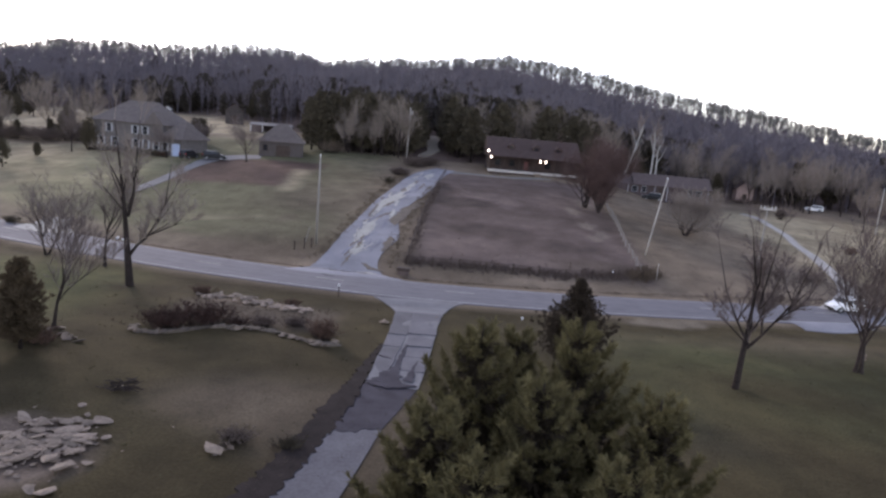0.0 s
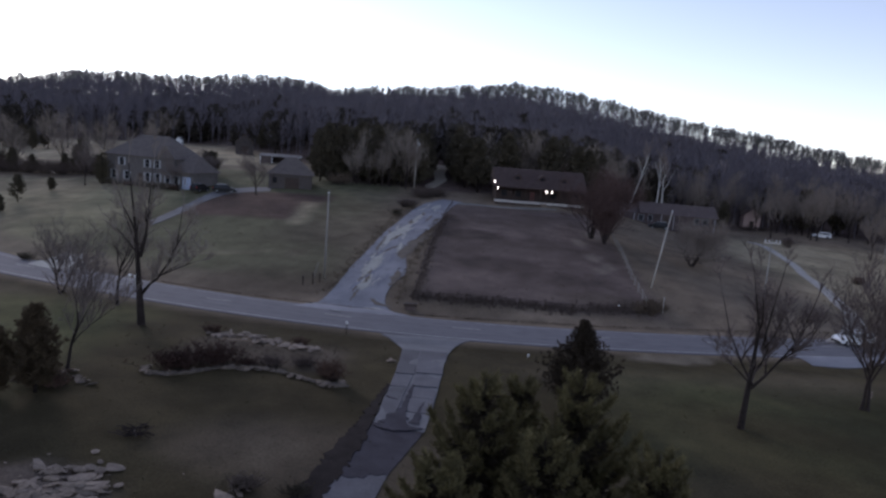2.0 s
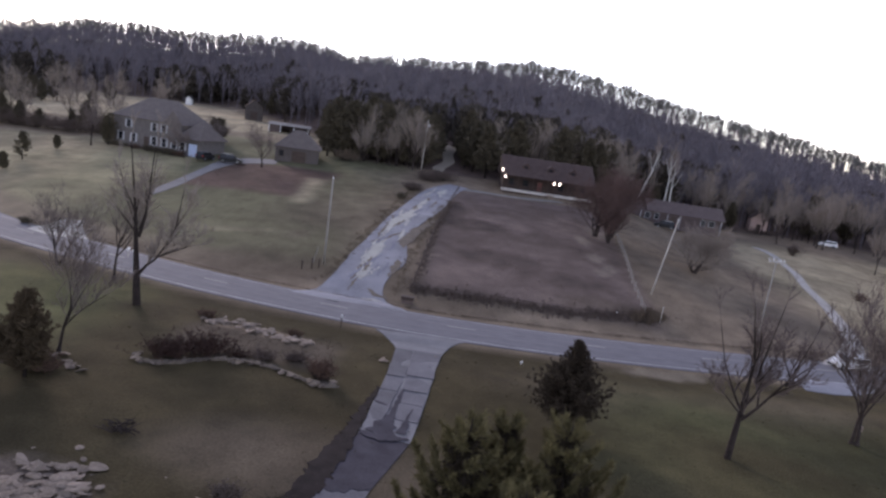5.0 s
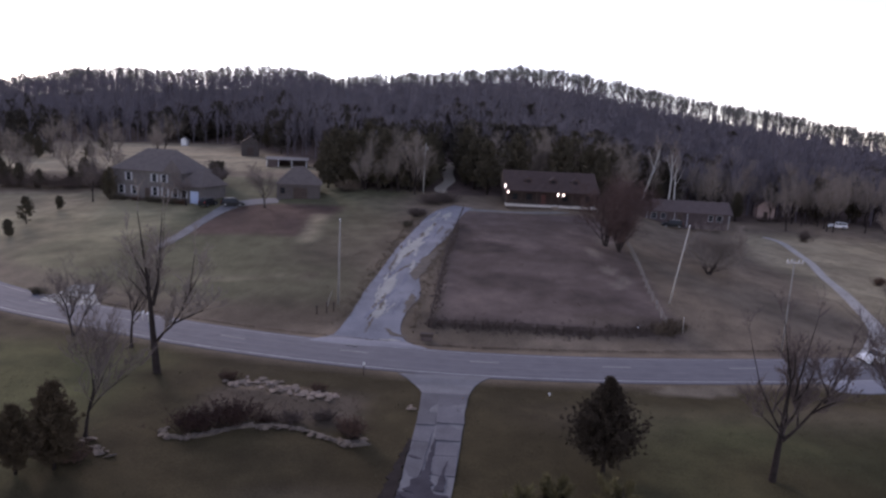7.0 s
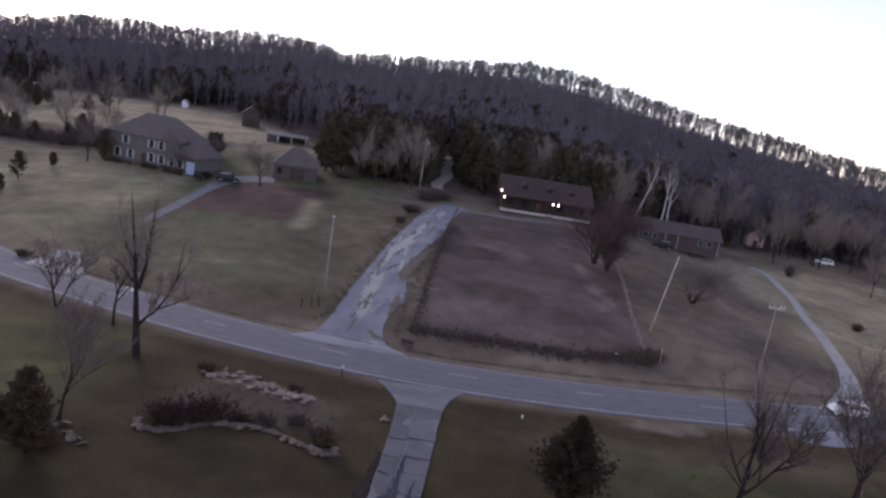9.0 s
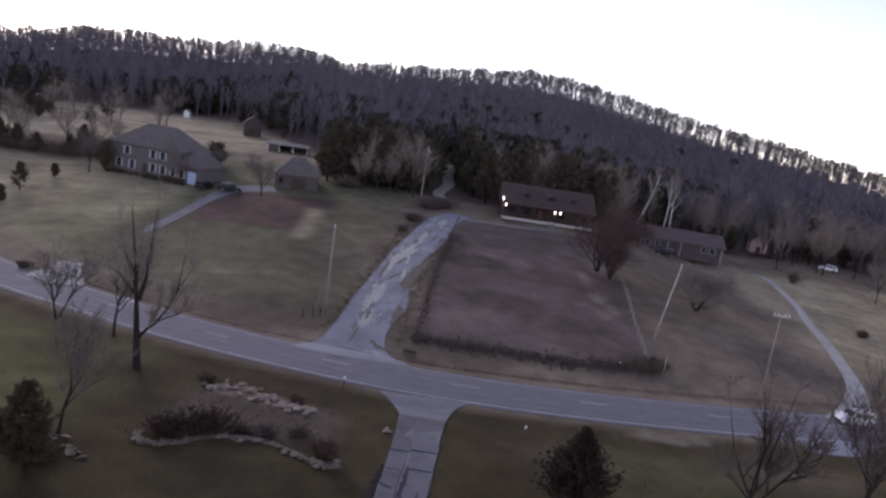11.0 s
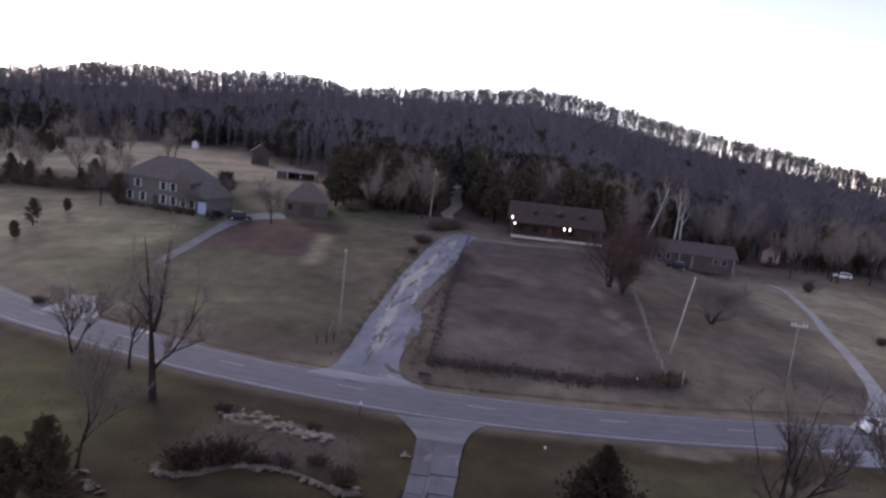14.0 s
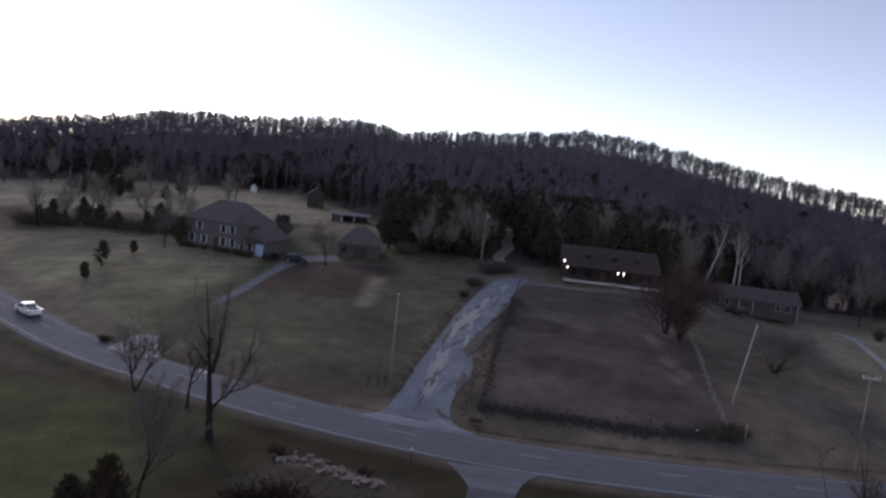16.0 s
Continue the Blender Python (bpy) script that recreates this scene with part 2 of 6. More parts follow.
# ---- mesh tools ----
class Build:
    """Collects vertices and faces for one mesh."""

    def __init__(self):
        self.v, self.f = [], []

    def face(self, *pts):
        n = len(self.v)
        self.v += [tuple(p) for p in pts]
        self.f.append(tuple(range(n, n + len(pts))))

    def add(self, verts, faces):
        n = len(self.v)
        self.v += [tuple(p) for p in verts]
        self.f += [tuple(i + n for i in f) for f in faces]

    def box(self, x0, x1, y0, y1, z0, z1):
        self.add([(x, y, z) for z in (z0, z1) for y in (y0, y1) for x in (x0, x1)],
                 [(0, 2, 3, 1), (4, 5, 7, 6), (0, 1, 5, 4), (2, 6, 7, 3), (0, 4, 6, 2), (1, 3, 7, 5)])

    def prism(self, outline, y0, y1):
        """An outline in x and z, drawn out along y."""
        n = len(outline)
        self.add([(x, y0, z) for x, z in outline] + [(x, y1, z) for x, z in outline],
                 [tuple(range(n)), tuple(range(2 * n - 1, n - 1, -1))] + [(i, n + i, n + (i + 1) % n, (i + 1) % n) for i in range(n)])

    def tube(self, pts, radii, sides=5, cap=True):
        n0 = len(self.v)
        pts = [Vector(p) for p in pts]
        for i, p in enumerate(pts):
            d = (pts[min(i + 1, len(pts) - 1)] - pts[max(i - 1, 0)]).normalized()
            a = d.cross(Vector((0.31, 0.87, 0.38))).normalized()
            b = d.cross(a)
            for s in range(sides):
                c = 2 * math.pi * s / sides
                self.v.append(tuple(p + radii[i] * (math.cos(c) * a + math.sin(c) * b)))
        for i in range(len(pts) - 1):
            for s in range(sides):
                q = n0 + i * sides
                self.f.append((q + s, q + (s + 1) % sides, q + sides + (s + 1) % sides, q + sides + s))
        if cap:
            self.f.append(tuple(n0 + s for s in range(sides))[::-1])
            self.f.append(tuple(n0 + (len(pts) - 1) * sides + s for s in range(sides)))

    def mesh(self, name, material, smooth=False):
        me = bpy.data.meshes.new(name)
        me.from_pydata(self.v, [], self.f)
        me.materials.append(material)
        if smooth:
            me.shade_smooth()
        return me


def part(name, b, material, parent=None, label="", smooth=False, bevel=0.0):
    ob = new(name, b.mesh(name, material, smooth))
    if parent:
        ob.parent = parent
    if label:
        tagged(ob, label)
    if bevel:
        md = ob.modifiers.new("bevel", "BEVEL")
        md.width, md.segments, md.limit_method = bevel, 2, "ANGLE"
    return ob


def thing(name, label, category, m=None, group="", kind=""):
    ob = new(name)
    if m is not None:
        ob.matrix_basis = m
    return tagged(ob, label, category, group, kind)


def on_ground(x, y, rz=0.0, sink=0.0):
    return pose(x, y, gz(x, y) - sink, 0, 0, rz)


# ---- ground: one sheet to the horizon ----
def graded(lo, hi, a, b, step, grow):
    """Coordinates with an even step from a to b that widens outside."""
    mid = list(np.arange(a, b + 0.01, step))
    v, s = mid[-1], step
    while v < hi:
        s = min(s * grow, 120)
        v += s
        mid.append(v)
    v, s, low = mid[0], step, []
    while v > lo:
        s = min(s * grow, 120)
        v -= s
        low.append(v)
    return np.array(low[::-1] + mid)


LAWN, TAN, FIELD, DIRT, PALE, FOREST = (np.array(c) for c in (
    (0.0545, 0.0425, 0.022), (0.170, 0.131, 0.096), (0.134, 0.100, 0.088), (0.104, 0.064, 0.055), (0.25, 0.21, 0.14), (0.09, 0.064, 0.056)))


# x, y, half widths and shade of the trodden places in the pasture
DARK_PATCHES = ((2.0, 113.5, 7.0, 4.0, 0.48), (-2.0, 121, 2.6, 8.0, 0.55), (6.5, 98, 7.5, 4.0, 0.62), (12.5, 94, 5.5, 2.6, 0.72))
PALE_PATCHES = ((20.6, 114.6, 1.6, 4.0), (21.6, 105.6, 1.5, 2.4), (23.4, 101.6, 1.4, 2.2), (24.2, 122.5, 2.0, 4.5), (21.8, 99.0, 1.2, 1.8))


def box_mask(x, y, x0, x1, y0, y1, soft):
    return sstep(x0 - soft, x0 + soft, x) * (1 - sstep(x1 - soft, x1 + soft, x)) * sstep(y0 - soft, y0 + soft, y) * (1 - sstep(y1 - soft, y1 + soft, y))


def noise2(x, y, s, seed):
    rs = np.random.RandomState(seed)
    v = 0
    for o in range(5):
        a, b, c, e = rs.uniform(-1, 1, 2), rs.uniform(0, 6.28, 2), rs.uniform(0.6, 1.6), rs.uniform(-1, 1)
        v = v + np.sin((x * a[0] + y * a[1]) * c * 6.28 / s + b[0] + 1.5 * np.sin((x * a[1] - y * e) * 3.9 / s + b[1]))
    return v / 5


def ground_tone(x, y):
    d = y - road_y(x)
    r, az = np.hypot(x, y), np.degrees(np.arctan2(x, y))
    c = np.empty(x.shape + (3,))
    c[:] = TAN

    def lay(tone, m):
        m = np.clip(m, 0, 1)[..., None]
        c[:] = c * (1 - m) + np.asarray(tone) * m
    lay(LAWN, 1 - sstep(-6.0, -4.0, d))
    lay(TAN * 0.85, (1 - sstep(-9, -4, d)) * sstep(0.1, 0.6, noise2(x, y, 22, 3)) * 0.6)
    lay(LAWN * 1.15, (1 - sstep(-9, -6, d)) * sstep(0.1, 0.6, noise2(x, y, 30, 8)) * 0.5)
    lay((0.108, 0.108, 0.06), box_mask(x, y, -75, -16, 84, 175, 5) * 0.8)
    lay(PALE * (1.2, 1.25, 1.15), box_mask(x, y, -220, -58, 92, 152, 3) * (0.65 + 0.35 * noise2(x, y, 30, 5)))
    lay(TAN * 0.62, box_mask(x, y, -230, -84, 157, 186, 3) * 0.9)
    lay(PALE * 1.35, box_mask(x, y, -230, -40, 188, 330, 8) * (0.75 + 0.25 * noise2(x, y, 60, 6)))
    lay(TAN * 1.1, sstep(4.6, 5.4, d) * (1 - sstep(9, 13, d)) * 0.8)
    lay(TAN * 0.6, box_mask(x, y, -62, -18, 86, 100, 4) * sstep(0.0, 0.5, noise2(x, y, 16, 12)) * 0.7)
    lay(PALE * 0.85, box_mask(x, y, -44, -25, 84, 95, 3) * sstep(-0.1, 0.4, noise2(x, y * 2.2, 18, 81)) * 0.7)
    lay((0.085, 0.066, 0.050), box_mask(x, y, -32, -14, 86, 122, 6) * (0.6 + 0.4 * noise2(x, y, 20, 57)) * 0.6)
    lay(TAN * 0.5, box_mask(x, y, -31, -17, 79, 87, 2) * (0.75 + 0.25 * noise2(x, y, 9, 17)) * 0.8)
    lay(TAN * 0.62, box_mask(x, y, -62, -30, 80, 86, 2) * sstep(-0.3, 0.3, noise2(x, y, 12, 19)) * 0.6)
    lay((0.072, 0.074, 0.034), box_mask(x, y, 13, 42, 42, 62, 5) * (0.5 + 0.5 * noise2(x, y, 17, 51)))
    lay((0.095, 0.074, 0.058), box_mask(x, y, -23.5, -9, 52.5, 60.5, 1.5) * 0.8)
    lay(TAN * 1.3, (np.exp(-(((x + 17.0 + (y - 60) * 1.2) / 4.6) ** 2 + ((y - 60) / 1.3) ** 2)) > 0.35) * 0.85)
    lay((0.112, 0.108, 0.048), box_mask(x, y, -90, -31, 38, 68, 4) * 0.85)
    verge = np.exp(-(((x - 23.4) / 5.4) ** 2 + ((y - 66.7 - 0.18 * (x - 23.4)) / 1.15) ** 2)) + 0.15 * noise2(x, y, 3, 87)
    lay((0.20, 0.165, 0.125), sstep(0.3, 0.6, verge) * 0.85)
    # the fenced pasture, its trampled and bare patches
    lay(FIELD, box_mask(x, y, -4.5, 27 + 0 * x, 82, 142, 1.5))
    lay(FIELD * 0.78, box_mask(x, y, -4, 24, 96, 140, 3) * sstep(0.05, 0.5, noise2(x, y, 30, 71)) * 0.7)
    for px, py, wx, wy, k in DARK_PATCHES:
        lay(FIELD * k, sstep(0.25, 0.7, np.exp(-(((x - px) / wx) ** 2 + ((y - py) / wy) ** 2)) + 0.2 * noise2(x, y, 5, 61)) * 0.85)
    lay(TAN * 0.95, box_mask(x, y, -3, 26, 83, 96, 3) * sstep(-0.2, 0.5, noise2(x, y, 24, 72)) * 0.55)
    lay(FIELD * 0.62, box_mask(x, y, -3, 11, 110, 123, 4) * sstep(-0.1, 0.5, noise2(x, y, 14, 21)))
    hedge = np.interp(x, [-4.6, 5, 15, 26], [81.4, 81.4, 82.2, 84.8])
    lay((0.082, 0.064, 0.055), np.exp(-((y - hedge - 0.3) / 1.4) ** 2) * (x > -5) * (x < 27) * 0.8)
    for px, py, wx, wy in PALE_PATCHES:
        lay((0.235, 0.190, 0.158), sstep(0.25, 0.75, np.exp(-(((x - px) / wx) ** 2 + ((y - py) / wy) ** 2)) + 0.2 * noise2(x, y, 2.6, 63)) * 0.75)
    lay(TAN * 0.8, box_mask(x, y, 30, 60, 90, 150, 5) * (0.4 + 0.4 * noise2(x, y, 26, 33)))
    lay(PALE * 1.25, box_mask(x, y, 58, 150, 86, 168, 6) * (0.75 + 0.25 * noise2(x, y, 24, 35)))
    # tilled ground by the upper lawn
    lay(DIRT, box_mask(x - 0.12 * (y - 127), y, -51, -29, 115, 140, 2.0) * 0.9)
    lay(PALE * 1.3, box_mask(x + 0.10 * (y - 120), y, -31.2, -28.0, 112, 132, 1.6) * (0.75 + 0.25 * noise2(x, y, 9, 15)))
    lay(TAN * 0.8, box_mask(x, y, -26, -13, 100, 150, 4) * 0.4)
    # woodland floor
    foot = np.interp(az, FOOT_AZ, FOOT_R)
    lay(FOREST, sstep(foot - 12, foot + 6, r) * sstep(60, 100, y))
    lay(FOREST * 1.1, box_mask(x, y, -33, 34, 160, 230, 4))
    soil = np.exp(-(((x + 21.4) / 5.2) ** 2 + ((y - 30.0) / 3.6) ** 2)) + 0.12 * noise2(x, y, 2.4, 23)
    lay((0.165, 0.128, 0.104), sstep(0.2, 0.5, soil) * 0.95)
    lay((0.075, 0.056, 0.046), sstep(0.3, 0.5, np.exp(-(((x + 18.8) / 2.4) ** 2 + ((y - 30.6) / 2.2) ** 2))) * 0.8)
    # shadow and dark soil at the bare tree's foot, put into the colour
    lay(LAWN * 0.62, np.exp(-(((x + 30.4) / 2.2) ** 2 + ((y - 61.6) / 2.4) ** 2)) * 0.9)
    # shade beside the cedars, put into the lawn colour
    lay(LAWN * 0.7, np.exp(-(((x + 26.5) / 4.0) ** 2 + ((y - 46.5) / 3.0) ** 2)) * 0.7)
    return c


gx = graded(-2500, 2500, -70, 80, 0.9, 1.10)
gy = graded(-1500, 2600, 22, 170, 0.9, 1.07)
GX, GY = np.meshgrid(gx, gy)
GZ = land(GX, GY) - 0.04
nx, ny = len(gx), len(gy)
gm = bpy.data.meshes.new("ground")
idx = np.arange(nx * ny).reshape(ny, nx)
quads = np.stack([idx[:-1, :-1], idx[:-1, 1:], idx[1:, 1:], idx[1:, :-1]], -1).reshape(-1, 4)
gm.from_pydata(np.stack([GX, GY, GZ], -1).reshape(-1, 3).tolist(), [], quads.tolist())
gm.shade_smooth()
tone = gm.color_attributes.new("turf", "FLOAT_COLOR", "POINT")
tc4 = np.ones((nx * ny, 4), np.float32)
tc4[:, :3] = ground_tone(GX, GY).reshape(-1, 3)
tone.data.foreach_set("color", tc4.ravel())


def turf_material():
    m = bpy.data.materials.new("winter_turf")
    m.use_nodes = True
    n, k = m.node_tree.nodes, m.node_tree.links
    p = n["Principled BSDF"]
    p.inputs["Roughness"].default_value = 0.95
    p.inputs["Specular IOR Level"].default_value = 0.1
    at, tc = n.new("ShaderNodeVertexColor"), n.new("ShaderNodeTexCoord")
    at.layer_name = "turf"
    value = None
    for scale, lo, hi in ((0.07, 0.66, 1.34), (0.35, 0.80, 1.20), (6.0, 0.80, 1.20)):
        nz, mr = n.new("ShaderNodeTexNoise"), n.new("ShaderNodeMapRange")
        nz.inputs["Scale"].default_value, nz.inputs["Detail"].default_value = scale, 5
        k.new(tc.outputs["Object"], nz.inputs["Vector"])
        mr.inputs["From Min"].default_value, mr.inputs["From Max"].default_value = 0.3, 0.7
        mr.inputs["To Min"].default_value, mr.inputs["To Max"].default_value = lo, hi
        k.new(nz.outputs["Fac"], mr.inputs["Value"])
        if value is None:
            value = mr.outputs["Result"]
        else:
            mu = n.new("ShaderNodeMath")
            mu.operation = "MULTIPLY"
            k.new(value, mu.inputs[0])
            k.new(mr.outputs["Result"], mu.inputs[1])
            value = mu.outputs[0]
    hue = n.new("ShaderNodeHueSaturation")
    k.new(at.outputs["Color"], hue.inputs["Color"])
    k.new(value, hue.inputs["Value"])
    k.new(hue.outputs["Color"], p.inputs["Base Color"])
    bp = n.new("ShaderNodeBump")
    bp.inputs["Strength"].default_value, bp.inputs["Distance"].default_value = 0.8, 0.12
    k.new(nz.outputs["Fac"], bp.inputs["Height"])
    k.new(bp.outputs["Normal"], p.inputs["Normal"])
    return m


gm.materials.append(turf_material())
ground = tagged(new("ground", gm), "winter valley floor of olive lawn and tan pasture", "ground", kind="structure")


# ---- road and drives ----
def strip(b, line, width, z=0.03, thick=0.25, follow=None, crown=0.0):
    """A band with sides along a line of (x, y[, width])."""
    rows = []
    pts = [Vector((p[0], p[1], 0)) for p in line]
    for i, p in enumerate(pts):
        d = (pts[min(i + 1, len(pts) - 1)] - pts[max(i - 1, 0)]).normalized()
        nrm = Vector((-d.y, d.x, 0))
        w = (line[i][2] if len(line[i]) > 2 else width) / 2
        row = []
        for s in (-1, -0.5, 0, 0.5, 1):
            q = p + nrm * w * s
            h = (follow(q.x, q.y) if follow else 0) + z + crown * (1 - s * s)
            row.append((q.x, q.y, h))
        rows.append([(row[0][0], row[0][1], row[0][2] - thick), *row, (row[-1][0], row[-1][1], row[-1][2] - thick)])
    n = len(rows[0])
    b.add([v for r in rows for v in r], [(i * n + j, i * n + j + 1, (i + 1) * n + j + 1, (i + 1) * n + j) for i in range(len(rows) - 1) for j in range(n - 1)])


def spline(pts, step=1.0):
    """Points along a smooth line through pts."""
    p = np.array(pts, float)
    t = np.r_[0, np.cumsum(np.hypot(*np.diff(p[:, :2], axis=0).T))]
    out = []
    for s in np.linspace(0, t[-1], max(3, int(t[-1] / step))):
        i = min(max(np.searchsorted(t, s) - 1, 0), len(t) - 2)
        a, b2, c, e = p[max(i - 1, 0)], p[i], p[i + 1], p[min(i + 2, len(p) - 1)]
        u = (s - t[i]) / (t[i + 1] - t[i])
        out.append(0.5 * (2 * b2 + (c - a) * u + (2 * a - 5 * b2 + 4 * c - e) * u * u + (3 * b2 - a - 3 * c + e) * u ** 3))
    return [tuple(o) for o in out]


ROAD_W = 7.8
xs = [x for x in np.arange(-400, 401, 2.0)]
b = Build()
strip(b, [(x, float(road_y(x))) for x in xs], ROAD_W, 0.02, 0.3, crown=0.05)
road = tagged(part("road", b, ASPHALT), "worn bluish-grey two-lane asphalt road across the valley", "road", kind="structure")
for side in (-1, 1):
    b = Build()
    strip(b, [(x, float(road_y(x)) + side * 3.35) for x in xs], 0.16 if side < 0 else 0.10, 0.045, 0.02, crown=0)
    part("edge_line", b, LINE, road, "worn white edge line")

DASH = mat("faded_centre_paint", (0.24, 0.235, 0.22), (0.42, 0.41, 0.38), 1.5, 0.8, bump=0.1)
for k in range(-14, 13):
    b = Build()
    strip(b, [(0.3 + 14.5 * k + u, float(road_y(0.3 + 14.5 * k + u)) + 0.6) for u in (0, 0.8, 1.6, 2.4, 3.2)], 0.15, 0.085, 0.02)
    part("centre_dash", b, DASH, road, "faded centre dash")
worn = mat("lane_wear", (0.120, 0.115, 0.130), (0.168, 0.162, 0.180), 0.4, 0.9, bump=0.2, fine=24)
for off in (-2.5, -0.95, 0.95, 2.5):
    b = Build()
    strip(b, [(x, float(road_y(x)) + off + 0.06 * math.sin(x * 0.21), 0.42 + 0.12 * math.sin(x * 0.37 + off)) for x in xs], 0.5, 0.055 + 0.05 * (1 - (off / 3.9) ** 2) - 0.028, 0.01)
    part("wheel_wear", b, worn, road, "paler worn wheel path")
follow = lambda x, y: gz(x, y)
b = Build()
strip(b, spline([(-2.2, 66.2, 9.5), (-2.1, 64.4, 6.4), (-1.9, 62, 4.6), (-1.95, 59, 4.1), (-2.1, 53, 4.0), (-2.3, 47, 3.8), (-2.5, 43.4, 3.7)]), 4, 0.03, 0.2, follow)
drive = tagged(part("driveway", b, DRIVE_LIGHT), "cracked pale concrete driveway leading to the road", "driveway", kind="structure")
b = Build()
strip(b, spline([(-2.5, 43.5, 3.6), (-3.2, 40, 3.4), (-4.1, 36.6, 3.5)]), 4, 0.012, 0.2, follow)
tagged(part("driveway_patch", b, DRIVE_DARK), "dark patched asphalt length of the driveway", "driveway", kind="structure")
b = Build()
strip(b, spline([(-4.1, 36.7, 3.6), (-5.0, 31, 3.8), (-6.4, 24, 4.0), (-9, 14, 4.2), (-13, 0, 4.4)]), 4, 0.02, 0.2, follow)
tagged(part("driveway_near", b, mat("old_driveway", (0.07, 0.066, 0.078), (0.15, 0.145, 0.165), 0.45, 0.9, bump=0.5)), "worn grey driveway beside the pine trees", "driveway", kind="structure")
b = Build()
strip(b, spline([(-12.0, 73.6, 15), (-12.1, 77, 9.0), (-12.0, 81, 7.0), (-11.5, 86, 6.9), (-10.9, 90.5, 7.8), (-10.9, 101, 5.4), (-9.7, 111, 5.9), (-8.0, 120.4, 7.0), (-5.6, 137, 6.0), (-2.8, 143.5, 4.6)]), 7, 0.05, 0.25, follow)
gravel_drive = tagged(part("gravel_drive", b, GRAVEL), "pale rutted gravel drive climbing from the road", "driveway", kind="structure")
b = Build()
strip(b, spline([(-1.5, 140.8, 2.2), (4, 141.0, 2.0), (10, 142.2, 2.2), (17, 143.6, 1.8), (20, 144.0, 0.8)]), 3, 0.03, 0.2, follow)
tagged(part("gravel_pad", b, mat("grassy_gravel", (0.12, 0.11, 0.095), (0.25, 0.235, 0.215), 0.6, 0.95)), "thin pale gravel strip before the log cabin", "driveway", kind="structure")
b = Build()
strip(b, spline([(-52.6, 105, 1.2), (-52.2, 110, 2.0), (-51.8, 118, 2.3), (-51.5, 128, 2.6), (-51, 137, 4), (-48, 142, 6), (-43, 143.5, 5)]), 3.4, 0.04, 0.2, follow)
tagged(part("house_drive", b, mat("grey_drive", (0.10, 0.096, 0.10), (0.19, 0.185, 0.195), 0.5, 0.9)), "pale grey drive curving up to the large house", "driveway", kind="structure")
b = Build()
strip(b, spline([(48, 78.5, 5.5), (52.3, 85.2, 3.6), (56.2, 92.7, 2.3), (60, 104.5, 1.9), (63.4, 120, 1.7), (67.6, 136, 1.6), (70, 150, 1.6), (70.2, 157, 1.6), (69.0, 161, 1.4)]), 3, 0.05, 0.2, follow)
tagged(part("farm_lane", b, mat("tan_lane_gravel", (0.27, 0.25, 0.23), (0.44, 0.41, 0.385), 0.5, 0.95)), "narrow pale gravel lane up to the ranch house", "lane", kind="structure")
b = Build()
strip(b, spline([(38.5, 70.8, 3.0), (43, 72.2, 4.6), (48, 74, 3.0)]), 3, 0.035, 0.2, follow)
tagged(part("gravel_apron", b, GRAVEL), "pale gravel apron beside the road", "apron", kind="structure")
b = Build()
strip(b, spline([(-8.2, 160, 2.6), (-9.2, 168, 3.0), (-7.6, 182, 3.2), (-9.0, 197, 3.4), (-8.5, 214, 3.8)]), 3, 0.05, 0.2, follow)
tagged(part("wood_track", b, mat("tan_track", (0.34, 0.29, 0.23), (0.50, 0.44, 0.36), 0.5, 0.95)), "tan track running up into the dark woods", "track", kind="structure")


# ---- trees ----
SHARE = (0.42, 0.42, 0.24, 0.13, 0.075)
COUNT = (7, 7, 7, 6)


def grow(b, rnd, p, d, height, radius, level, levels, spread, twigs, low=0.5):
    """A limb and its smaller limbs; the finest go into the crown's mesh."""
    length = SHARE[level] * height * rnd.uniform(0.75, 1.15)
    segs = 4 if level < 2 else 3
    pts, radii, q, dd = [Vector(p)], [radius], Vector(p), Vector(d)
    for i in range(segs):
        dd = (dd + Vector((rnd.uniform(-1, 1), rnd.uniform(-1, 1), rnd.uniform(-0.5, 0.9))) * (0.10 if level == 0 else 0.20)).normalized()
        q = q + dd * length / segs
        pts.append(q.copy())
        radii.append(max(radius * (1 - 0.6 * (i + 1) / segs), 0.008))
    if level >= 3:
        w = dd.cross(Vector((rnd.gauss(0, 1), rnd.gauss(0, 1), 0.3))).normalized() * max(radius, 0.014) * 1.4
        if level == 3:
            m = pts[2]
            twigs.add([pts[0] - w, pts[0] + w, m + w * 0.7, m - w * 0.7, pts[-1]], [(0, 1, 2, 3), (3, 2, 4)])
        else:
            twigs.face(pts[0] - w, pts[0] + w, pts[-1])
    else:
        (b if level < min(2, levels - 1) else twigs).tube(pts, radii, (8, 5, 3)[level], cap=False)
    if level >= levels:
        return
    for i in range(COUNT[level]):
        f = rnd.uniform(low if level == 0 else 0.25, 1.0) if i else 1.0
        k = min(int(f * segs), segs - 1)
        base = pts[k].lerp(pts[k + 1], f * segs - k)
        axis = (pts[k + 1] - pts[k]).normalized()
        out = Vector((rnd.gauss(0, 1), rnd.gauss(0, 1), rnd.gauss(0.1, 0.4)))
        out = (out - out.dot(axis) * axis).normalized()
        sp = spread * rnd.uniform(0.6, 1.2)
        nd = (axis * (1 - sp) + out * sp + Vector((0, 0, 0.22))).normalized()
        grow(b, rnd, base, nd, height, max(radius * (1 - 0.6 * f) * rnd.uniform(0.55, 0.8), 0.014), level + 1, levels, spread, twigs)


